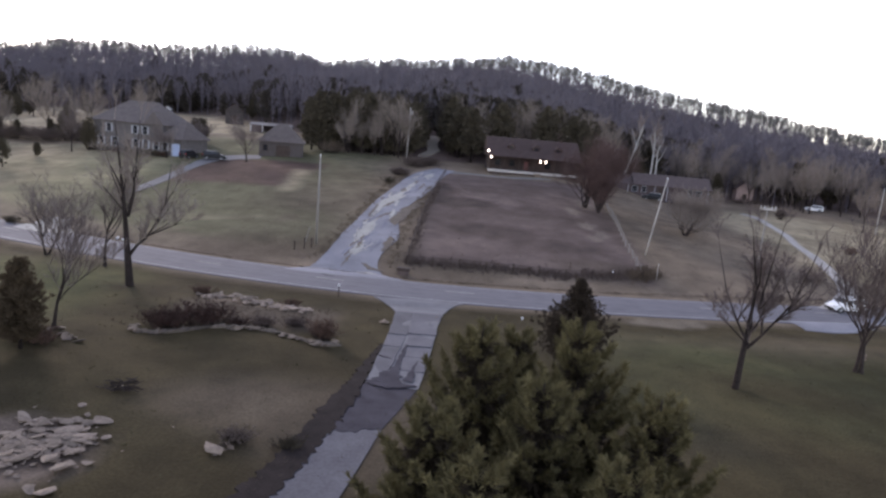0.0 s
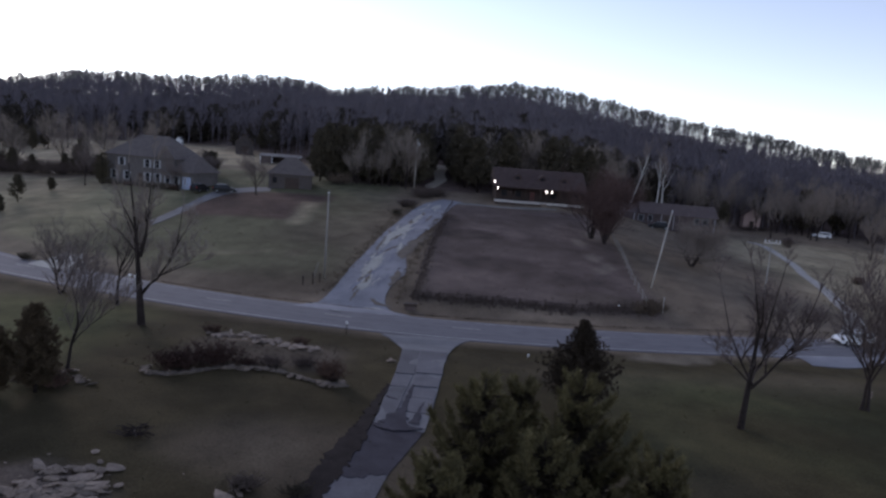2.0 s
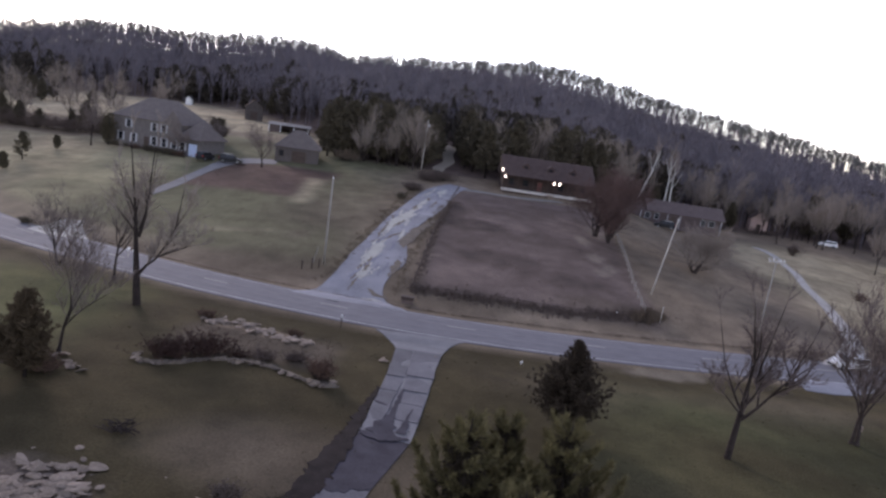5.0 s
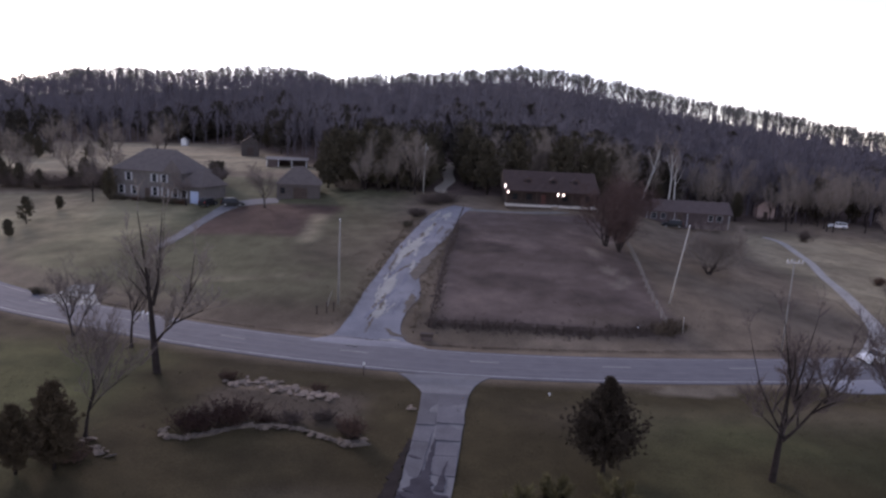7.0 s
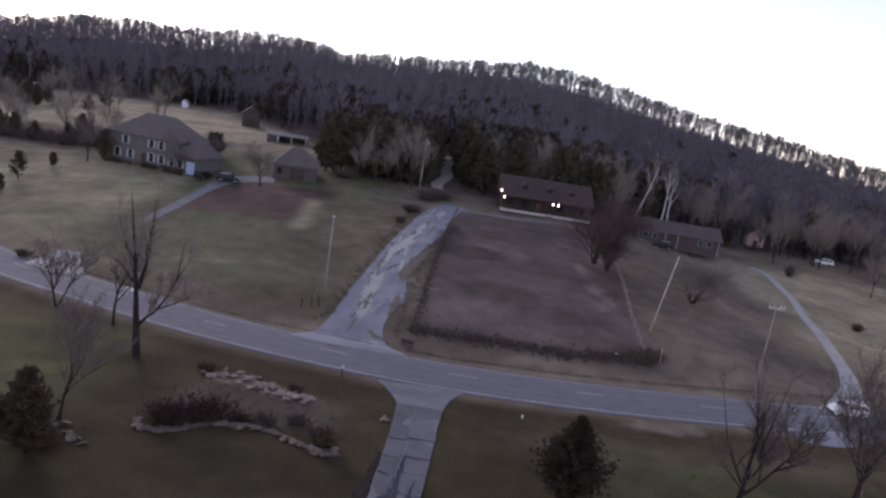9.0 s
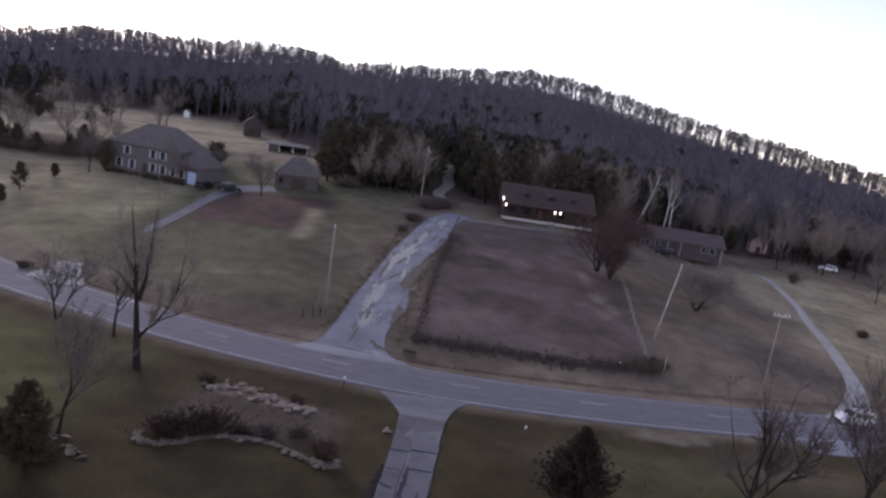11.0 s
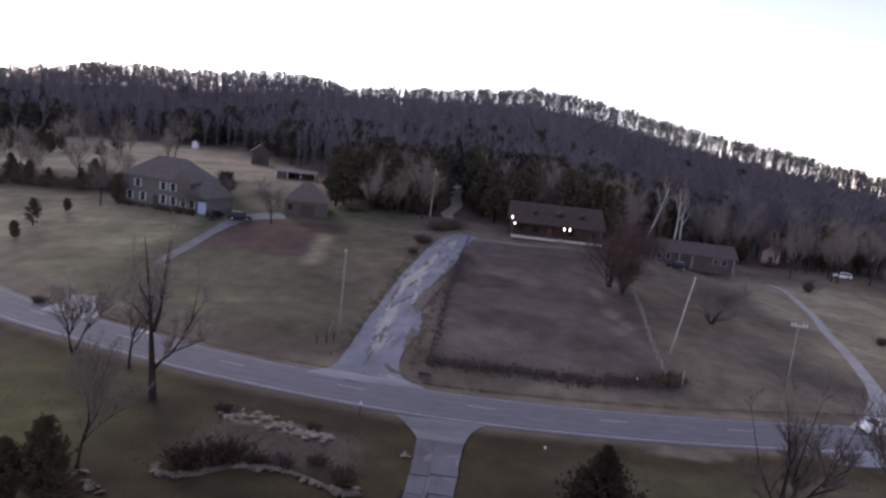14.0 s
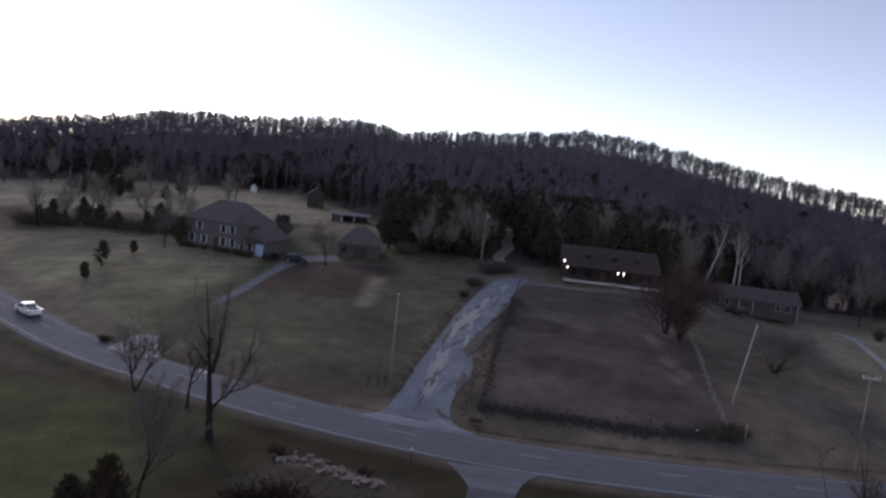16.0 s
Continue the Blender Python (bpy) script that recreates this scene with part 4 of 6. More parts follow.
# ---- houses ----
def roof_block(b, x0, x1, y0, y1, eave, ridge, hip, over=0.5, thick=0.18, ridge_y=None):
    """A pitched roof with its ridge along x; hip: how far the ends slope in (0: gables)."""
    x0, x1, y0, y1 = x0 - over, x1 + over, y0 - over, y1 + over
    ym = (y0 + y1) / 2 if ridge_y is None else ridge_y
    lo = [(x0, y0, eave), (x1, y0, eave), (x1, y1, eave), (x0, y1, eave)]
    hi = [(x0 + hip, ym, ridge), (x1 - hip, ym, ridge)]
    dn = lambda p: (p[0], p[1], p[2] - thick)
    v = lo + hi + [dn(p) for p in lo + hi]
    f = [(0, 1, 5, 4), (1, 2, 5), (2, 3, 4, 5), (3, 0, 4)]
    f += [tuple(i + 6 for i in q[::-1]) for q in f]
    f += [(i, i + 6, (i + 1) % 4 + 6, (i + 1) % 4) for i in range(4)]
    b.add(v, f)


def wall_block(b, x0, x1, y0, y1, eave, ridge=None, base=-1.2):
    b.box(x0, x1, y0, y1, base, eave)
    if ridge:
        ym = (y0 + y1) / 2
        for x, e in ((x0, x0 + 0.2), (x1 - 0.2, x1)):
            b.add([(x, y0, eave), (x, y1, eave), (x, ym, ridge - 0.2), (e, y0, eave), (e, y1, eave), (e, ym, ridge - 0.2)],
                  [(0, 2, 1), (3, 4, 5), (0, 3, 5, 2), (1, 2, 5, 4), (0, 1, 4, 3)])


def window(parent, x, y, z, w, h, shutters=False, bars=True, frame_m=None):
    """A window in a wall that faces -y: frame, pane and, where there are any, shutters."""
    f = Build()
    t = 0.09
    for a in ((x - w / 2 - t, x - w / 2, z - t, z + h + t), (x + w / 2, x + w / 2 + t, z - t, z + h + t), (x - w / 2, x + w / 2, z - t, z), (x - w / 2, x + w / 2, z + h, z + h + t)):
        f.box(a[0], a[1], y - 0.09, y + 0.02, a[2], a[3])
    if bars:
        f.box(x - w / 2, x + w / 2, y - 0.07, y - 0.03, z + h / 2 - 0.025, z + h / 2 + 0.025)
    win = part("window", f, frame_m or WHITE, parent, "" if frame_m else "white window frame with dark panes")
    g = Build()
    g.box(x - w / 2, x + w / 2, y - 0.04, y + 0.03, z, z + h)
    part("pane", g, GLASS, win)
    if shutters:
        for s in (-1, 1):
            q = Build()
            c = x + s * (w / 2 + 0.29)
            q.box(c - 0.17, c + 0.17, y - 0.08, y - 0.01, z - 0.05, z + h + 0.05)
            for k in range(5):
                q.box(c - 0.12, c + 0.12, y - 0.10, y - 0.08, z + 0.1 + k * h / 5.2, z + 0.2 + k * h / 5.2)
            part("shutter", q, SHUTTER, win, "white louvred shutter")
    return win


# the log cabin above the pasture
cabin = thing("log_cabin", "long brown-roofed log cabin with a lit covered porch", "house", pose(16.4, 146.8, 9.35, 0, 0, 4.5))
b = Build()
wall_block(b, -9.6, 9.8, 2.4, 10.4, 3.2, 7.0)
part("wall", b, LOG, cabin)
for k in range(8):
    b = Build()
    b.tube([(-9.7, 2.36, 0.35 + 0.38 * k), (9.9, 2.36, 0.35 + 0.38 * k)], [0.17, 0.17], 6)
    part("log", b, LOG, cabin)
b = Build()
roof_block(b, -9.9, 10.1, 0.2, 10.6, 3.3, 7.3, 0, 0.45, 0.2, ridge_y=6.2)
roof = part("roof", b, ROOF_BROWN, cabin, "brown shingle roof")
for k in range(9):
    b = Build()
    z = 3.45 + 0.42 * k
    y = -0.25 + 6.45 * (z - 3.3) / 4.0
    b.box(-10.3, 10.5, y, y + 0.05, z + 0.02, z + 0.06)
    part("shingle_course", b, ROOF_BROWN, roof)
for x in (-5.0, 0.6, 5.6):
    b = Build()
    b.box(x - 0.8, x + 0.8, 2.4, 4.4, 4.9, 5.55)
    b.prism([(x - 1.05, 5.5), (x + 1.05, 5.5), (x, 6.25)], 2.2, 5.0)
    dormer = part("dormer", b, ROOF_BROWN, roof)
    g = Build()
    g.box(x - 0.45, x + 0.45, 2.34, 2.42, 5.0, 5.5)
    part("pane", g, GLASS, dormer)
b = Build()
b.box(-9.9, 10.1, 0.0, 2.4, -0.22, 0.25)
part("porch_deck", b, mat("pale_porch_stone", (0.40, 0.37, 0.34), (0.62, 0.58, 0.54), 1.5, 0.85, bump=0.5), cabin, "pale stone porch base")
b = Build()
b.box(-9.8, 10.0, 0.15, 2.35, -1.4, -0.22)
part("porch_base", b, DARK_WOOD, cabin)
for x in (-9.7, -6.5, -3.2, 0.1, 1.6, 4.6, 7.4, 9.9):
    b = Build()
    b.box(x - 0.11, x + 0.11, 0.12, 0.34, 0.25, 3.3)
    part("porch_post", b, DARK_WOOD, cabin)
for x0, x1 in ((-9.7, -6.5), (-6.5, -3.2), (-3.2, 0.1), (1.6, 4.6), (4.6, 7.4), (7.4, 9.9)):
    b = Build()
    b.box(x0, x1, 0.17, 0.27, 1.12, 1.22)
    b.box(x0, x1, 0.19, 0.25, 0.42, 0.48)
    for k in range(int((x1 - x0) / 0.3)):
        xx = x0 + 0.2 + k * 0.3
        b.box(xx, xx + 0.05, 0.2, 0.25, 0.48, 1.12)
    part("railing", b, DARK_WOOD, cabin)
for x in (-7.8, -4.6, 3.4, 8.3):
    window(cabin, x, 2.2, 1.1, 1.3, 1.35, frame_m=DARK_WOOD)
b = Build()
b.box(-1.9, -0.9, 2.08, 2.3, 0.25, 2.35)
part("door", b, mat("dark_red_door", (0.10, 0.03, 0.025), (0.14, 0.045, 0.04), 1, 0.5), cabin, "dark red front door")
for k in range(4):
    b = Build()
    b.box(0.15, 1.55, -0.35 - 0.32 * k, 0.0 - 0.32 * k, -1.2, 0.07 - 0.18 * k)
    part("step", b, STONE, cabin, "pale stone step")
for x, y, z in ((-10.35, -0.5, 4.25), (-9.55, -0.05, 2.95), (1.35, -0.1, 2.75), (2.55, -0.1, 2.75)):
    b = Build()
    b.tube([(x, y, z + 0.30), (x, y, z + 0.16), (x, y, z - 0.30), (x, y, z - 0.34)], [0.04, 0.13, 0.11, 0.05], 8)
    lantern = part("porch_lantern", b, LAMP_GLOW, cabin, "lit white porch lantern", smooth=True)
    b = Build()
    b.tube([(x, y, z + 0.3), (x, y + 0.22, z + 0.46)], [0.04, 0.04], 5)
    b.tube([(x, y, z + 0.28), (x, y, z + 0.40)], [0.17, 0.03], 8)
    part("bracket", b, DARK_WOOD, lantern)

# the large house with its garage wing
big = thing("large_house", "large two-storey grey stone house with white shutters and garage wing", "house", pose(-70.3, 142.2, 6.9, 0, 0, -12.8))
b = Build()
wall_block(b, -10.5, 7.0, 0.0, 10.0, 6.0)
part("wall", b, BRICK_GREY, big)
b = Build()
roof_block(b, -10.5, 7.0, 0.0, 10.0, 6.0, 10.6, 5.5)
part("roof", b, ROOF_GREY, big, "grey-brown hipped shingle roof")
b = Build()
wall_block(b, 7.0, 12.4, -1.0, 8.0, 3.4)
part("garage_wall", b, BRICK_GREY, big)
b = Build()
roof_block(b, 7.2, 12.4, -1.0, 8.0, 3.4, 7.2, 2.6)
part("garage_roof", b, ROOF_GREY, big)
b = Build()
b.prism([(2.6, 5.9), (7.6, 5.9), (5.1, 8.7)], -0.6, 4.5)
part("front_gable", b, ROOF_GREY, big)
for x in (-6.5, 0.2):
    window(big, x - 0.1, 0.0, 3.7, 1.05, 1.6, True, frame_m=SHUTTER)
window(big, 2.6, 0.0, 3.7, 1.05, 1.6, True, frame_m=SHUTTER)
for x in (-8.6, -5.2, 0.2, 2.8, 5.4):
    window(big, x, 0.0, 0.7, 1.05, 1.75, True, frame_m=SHUTTER)
window(big, 8.3, -1.0, 0.8, 1.0, 1.6, True, frame_m=SHUTTER)
b = Build()
b.box(-2.4, -1.2, -0.08, 0.05, -0.1, 2.2)
part("front_door", b, DARK_WOOD, big)
b = Build()
b.box(9.9, 11.9, -1.09, -0.95, -0.2, 2.4)
for k in range(4):
    b.box(10.0, 11.8, -1.13, -1.09, -0.1 + 0.65 * k, 0.45 + 0.65 * k)
part("garage_door", b, SLATE_TRIM, big, "pale blue-white panelled garage door")

# the hip-roofed outbuilding beside the dark grove
DARK_BOARD = mat("dark_grey_boards", (0.06, 0.05, 0.048), (0.105, 0.088, 0.084), 1.2, 0.9, bump=0.5, fine=9)
outhouse = thing("outbuilding", "grey-brown hip-roofed outbuilding beside the dark grove", "outbuilding", pose(-39.4, 145.8, gz(-39.4, 145.8) + 0.1, 0, 0, 13))
b = Build()
wall_block(b, -4.7, 4.7, 0.0, 8.4, 3.1)
part("wall", b, DARK_BOARD, outhouse)
b = Build()
roof_block(b, -4.7, 4.7, 0.0, 8.4, 3.1, 6.8, 4.0, 0.45)
roof = part("roof", b, ROOF_GREY, outhouse, "grey-brown hipped shingle roof")
for k in range(9):
    b = Build()
    u = (k + 0.5) / 9
    z, inset = 3.1 + 3.7 * u, 4.0 * u
    b.box(-5.1 + inset, 5.1 - inset, -0.45 + 4.65 * u - 0.02, -0.45 + 4.65 * u + 0.05, z, z + 0.05)
    part("shingle_course", b, ROOF_GREY, roof)
b = Build()
b.box(-1.1, 1.9, -0.07, 0.05, -0.2, 2.3)
for k in range(4):
    b.box(-1.0, 1.8, -0.11, -0.07, -0.1 + 0.6 * k, 0.42 + 0.6 * k)
part("door", b, DARK_WOOD, outhouse, "dark panelled door")
window(outhouse, -3.4, 0.0, 1.0, 0.9, 1.2, frame_m=DARK_WOOD)

# the ranch house
ranch = thing("ranch_house", "long low brown-roofed ranch house with white window frames", "house", pose(47.4, 161.5, 5.6, 0, 0, -3))
b = Build()
wall_block(b, -12.5, 13.0, 0.0, 8.0, 2.7, 4.9)
part("wall", b, RANCH_WALL, ranch)
b = Build()
roof_block(b, -4.5, 13.0, 0.0, 8.0, 2.7, 5.2, 0.0, 0.6)
part("roof", b, ROOF_DULL, ranch, "low brown shingle roof")
b = Build()
roof_block(b, -12.5, -4.5, 0.8, 7.5, 2.5, 4.6, 0.0, 0.4)
part("side_roof", b, ROOF_DULL, ranch)
for x, w in ((-10.6, 2.0), (-4.6, 1.2), (-2.4, 1.0), (8.6, 1.0), (10.6, 1.3)):
    window(ranch, x, 0.0, 0.9, w, 1.3, frame_m=SHUTTER)
for x in (-6.3, 0.1, 3.1, 12.7):
    b = Build()
    b.box(x - 0.08, x + 0.08, -0.58, -0.42, -0.8, 2.52)
    part("porch_post", b, SHUTTER, ranch, "white porch post")
b = Build()
b.box(1.0, 1.95, -0.07, 0.03, 0.0, 2.05)
part("door", b, DARK_WOOD, ranch)


def shed(name, label, x, y, rz, w, d, eave, ridge, wall_m, roof_m, openings=()):
    root = thing(name, label, "shed", pose(x, y, gz(x, y) + 0.1, 0, 0, rz))
    b = Build()
    b.prism([(-w / 2, -1.0), (w / 2, -1.0), (w / 2, eave), (0, ridge), (-w / 2, eave)], -d / 2, d / 2)
    part("wall", b, wall_m, root)
    for s in (-1, 1):
        b = Build()
        n = Vector((s * (ridge - eave), w / 2)).normalized() * 0.14
        b.prism([(0, ridge), (s * (w / 2 + 0.35), eave - 0.35 * (ridge - eave) / (w / 2)), (s * (w / 2 + 0.35) + n.x, eave + n.y - 0.3 * (ridge - eave) / (w / 2)), (0, ridge + 0.18)], -d / 2 - 0.3, d / 2 + 0.3)
        part("roof_slope", b, roof_m, root)
    for x0, x1, z1 in openings:
        b = Build()
        b.box(x0, x1, -d / 2 - 0.05, -d / 2 + 0.05, 0, z1)
        part("door", b, DARK_WOOD, root)
    return root


shed("pink_shed", "small faded pink gabled shed among dark trees", 84.0, 198, -12, 4.6, 5.5, 3.6, 5.6, PINK, ROOF_BROWN, [(-0.6, 0.6, 2.0)])
shed("white_shed", "small white shed at the far edge of the field", -126, 281, 8, 2.4, 2.6, 2.2, 3.2, WHITE, METAL_ROOF)
shed("far_white_barn", "far pale barn half hidden by cedars", -165, 240, 62, 6, 9, 2.8, 5.4, BRICK_GREY, METAL_ROOF, [(-1.0, 1.0, 2.2)])

shed("weathered_barn", "tall weathered grey-brown barn at the field's edge", -82.5, 238, 20, 6.0, 7.5, 4.4, 6.8, mat("weathered_barn_boards", (0.045, 0.037, 0.035), (0.085, 0.07, 0.066), 1.0, 0.9), ROOF_BROWN, [(-1.1, 1.1, 2.8)])

carport = thing("open_barn", "long low open-fronted barn on the far pasture", "barn", pose(-58.5, 203, gz(-58.5, 203) + 0.1, 0, 0, 12))
b = Build()
roof_block(b, -6, 6, -3, 3, 2.0, 2.7, 0, 0.3)
part("roof", b, METAL_ROOF, carport, "dull metal roof")
b = Build()
b.box(-6, 6, 2.8, 3.0, -0.5, 2.0)
b.box(-6, -5.8, -3, 3.0, -0.5, 2.0)
b.box(5.8, 6, -3, 3.0, -0.5, 2.0)
b.box(-5.8, -2.6, -3, -2.8, -0.5, 2.0)
part("wall", b, BRICK_RED, carport)
for x in (-5.9, -2.5, 1.4, 5.7):
    b = Build()
    b.box(x - 0.12, x + 0.12, -3.05, -2.81, -0.5, 2.0)
    part("post", b, WHITE, carport)


# ---- vehicles ----
def shell(b, outline, half, belt, top, taper, nose=0.0, length=5.0):
    """A closed body from its side outline; narrower above the belt and at both ends."""
    def w(x, z):
        k = half * (1 - taper * min(max((z - belt) / (top - belt), 0), 1))
        return k * (1 - nose * (abs(2 * x / length)) ** 4)
    n = len(outline)
    v = []
    for s in (-1, -0.93, 0.93, 1):
        for x, z in outline:
            g = 1 if abs(s) < 1 else 0.95
            v.append((x * (1 if abs(s) < 1 else 0.985), s * w(x, z), belt + (z - belt) * g if abs(s) == 1 else z))
    f = [tuple(range(n))[::-1], tuple(range(3 * n, 4 * n))]
    for r in range(3):
        f += [(r * n + i, r * n + (i + 1) % n, (r + 1) * n + (i + 1) % n, (r + 1) * n + i) for i in range(n)]
    b.add(v, f)
    return w


def side_panel(b, pts, w, s, out=0.012):
    b.face(*[(x, s * (w(x, z) + out), z) for x, z in (pts if s > 0 else pts[::-1])])


def wheel(parent, x, y, radius=0.36, width=0.24):
    b = Build()
    s = 1 if y > 0 else -1
    b.tube([(x, y - s * width, radius), (x, y - s * width * 0.9, radius), (x, y - s * 0.03, radius), (x, y, radius)], [radius * 0.9, radius, radius, radius * 0.88], 18)
    tyre = part("wheel", b, RUBBER, parent, smooth=False)
    b = Build()
    b.tube([(x, y - s * 0.02, radius), (x, y + s * 0.015, radius)], [radius * 0.64, radius * 0.55], 12)
    for k in range(5):
        a = 6.283 * k / 5
        b.box(x + math.cos(a) * radius * 0.3 - 0.04, x + math.cos(a) * radius * 0.3 + 0.04, min(y, y + s * 0.03), max(y, y + s * 0.03), radius + math.sin(a) * radius * 0.3 - 0.04, radius + math.sin(a) * radius * 0.3 + 0.04)
    part("rim", b, STEEL, tyre)


def suv(name, label, m, paint):
    car = thing(name, label, "car", m)
    out = [(-2.35, 0.42), (-2.4, 0.85), (-2.3, 1.12), (-2.05, 1.62), (-1.75, 1.74), (0.2, 1.76), (0.55, 1.68), (1.15, 1.14), (2.05, 0.98), (2.34, 0.78), (2.38, 0.42),
           (1.92, 0.34), (1.82, 0.62), (1.45, 0.76), (1.08, 0.62), (0.98, 0.32), (-0.98, 0.32), (-1.08, 0.62), (-1.45, 0.76), (-1.82, 0.62), (-1.92, 0.34)]
    b = Build()
    w = shell(b, out, 0.93, 1.0, 1.76, 0.22, 0.10, 4.8)
    body = part("body", b, paint, car)
    b = Build()
    for pane in ([(-1.95, 1.16), (-1.78, 1.55), (-1.15, 1.6), (-1.05, 1.16)], [(-0.95, 1.16), (-1.02, 1.61), (-0.12, 1.63), (-0.08, 1.16)], [(0.0, 1.16), (0.0, 1.63), (0.38, 1.6), (0.92, 1.16)]):
        for s in (-1, 1):
            b = Build()
            side_panel(b, pane, w, s)
            part("side_window", b, GLASS, body)
    b = Build()
    b.face((0.60, -0.68, 1.67), (0.60, 0.68, 1.67), (1.13, 0.82, 1.19), (1.13, -0.82, 1.19))
    part("windscreen", b, GLASS, body)
    b = Build()
    b.face((-2.11, -0.68, 1.56), (-2.27, -0.78, 1.2), (-2.27, 0.78, 1.2), (-2.11, 0.68, 1.56))
    part("rear_window", b, GLASS, body)
    for s in (-1, 1):
        b = Build()
        b.box(2.16, 2.33, s * 0.68 - 0.16, s * 0.68 + 0.16, 0.72, 0.88)
        part("headlight", b, STEEL, body)
        b = Build()
        b.box(-2.37, -2.24, s * 0.74 - 0.1, s * 0.74 + 0.1, 0.88, 1.2)
        part("tail_light", b, RED_LENS, body)
        b = Build()
        b.box(0.72, 0.92, s * 0.98 - 0.09, s * 0.98 + 0.09, 1.12, 1.28)
        part("mirror", b, paint, body)
        b = Build()
        b.box(-1.7, 0.1, s * 0.62 - 0.02, s * 0.62 + 0.02, 1.77, 1.82)
        part("roof_rail", b, STEEL, body)
        for x in (-1.45, 1.45):
            wheel(car, x, s * 0.92)
    b = Build()
    b.box(-2.44, -2.3, -0.8, 0.8, 0.40, 0.62)
    part("rear_bumper", b, RUBBER, body)
    b = Build()
    b.box(2.28, 2.42, -0.75, 0.75, 0.36, 0.6)
    part("front_bumper", b, RUBBER, body)
    return car


def pickup(name, label, m):
    car = thing(name, label, "pickup truck", m)
    out = [(-2.85, 0.5), (-2.88, 1.18), (-0.62, 1.2), (-0.52, 1.78), (-0.3, 1.86), (0.75, 1.86), (0.95, 1.78), (1.5, 1.2), (2.7, 1.08), (2.84, 0.85), (2.85, 0.5),
           (2.3, 0.42), (2.22, 0.72), (1.8, 0.88), (1.38, 0.72), (1.3, 0.42), (-1.32, 0.42), (-1.4, 0.72), (-1.82, 0.88), (-2.24, 0.72), (-2.32, 0.42)]
    b = Build()
    w = shell(b, out, 0.97, 1.1, 1.86, 0.17, 0.06, 5.8)
    body = part("body", b, CAR_WHITE, car)
    b = Build()
    for pane in ([(-0.48, 1.24), (-0.4, 1.7), (0.12, 1.72), (0.12, 1.24)], [(0.24, 1.24), (0.24, 1.72), (0.8, 1.7), (1.24, 1.24)]):
        for s in (-1, 1):
            b = Build()
            side_panel(b, pane, w, s)
            part("side_window", b, GLASS, body)
    b = Build()
    b.face((1.0, -0.74, 1.76), (1.0, 0.74, 1.76), (1.47, 0.86, 1.25), (1.47, -0.86, 1.25))
    part("windscreen", b, GLASS, body)
    b = Build()
    b.face((-0.56, -0.7, 1.7), (-0.62, -0.8, 1.28), (-0.62, 0.8, 1.28), (-0.56, 0.7, 1.7))
    part("rear_window", b, GLASS, body)
    b = Build()
    b.box(-2.75, -0.75, -0.82, 0.82, 1.19, 1.215)
    part("bed_floor", b, RUBBER, body, "dark truck bed")
    for s in (-1, 1):
        b = Build()
        b.box(-2.86, -0.66, s * 0.88 - 0.07, s * 0.88 + 0.07, 1.18, 1.34)
        part("bed_side", b, CAR_WHITE, body)
        b = Build()
        b.box(2.68, 2.83, s * 0.72 - 0.16, s * 0.72 + 0.16, 0.8, 1.0)
        part("headlight", b, STEEL, body)
        b = Build()
        b.box(-2.9, -2.84, s * 0.84 - 0.09, s * 0.84 + 0.09, 0.9, 1.2)
        part("tail_light", b, RED_LENS, body)
        b = Build()
        b.box(1.1, 1.28, s * 1.06 - 0.1, s * 1.06 + 0.1, 1.2, 1.42)
        part("mirror", b, RUBBER, body)
        for x in (-1.82, 1.8):
            wheel(car, x, s * 0.95, 0.40)
    b = Build()
    b.box(-2.9, -2.76, -0.88, 0.88, 1.18, 1.34)
    part("tailgate", b, CAR_WHITE, body)
    b = Build()
    b.box(2.8, 2.93, -0.9, 0.9, 0.48, 0.7)
    part("front_bumper", b, STEEL, body)
    b = Build()
    b.box(-3.0, -2.85, -0.9, 0.9, 0.5, 0.68)
    part("rear_bumper", b, STEEL, body)
    return car


suv("suv_car", "white estate car on the asphalt road", pose(48.6, 79.2, 0.05, 0, 0, 192), CAR_WHITE)
pickup("pickup_truck", "white extended-cab pickup truck on the road", pose(-77.0, 93.3, 0.05, 0, 0, 151))
suv("parked_car", "black car parked beside the large house's drive", on_ground(-50.6, 136.4, 15), CAR_BLACK)
suv("parked_car", "dark car parked by the garage wing", on_ground(-55.8, 136.0, 80), CAR_BLACK)
suv("parked_car", "dark car parked before the ranch house", on_ground(45.8, 156.5, 172), CAR_BLACK)
suv("parked_car", "white car parked far off under bare trees", on_ground(99.0, 186.0, 160), CAR_WHITE)


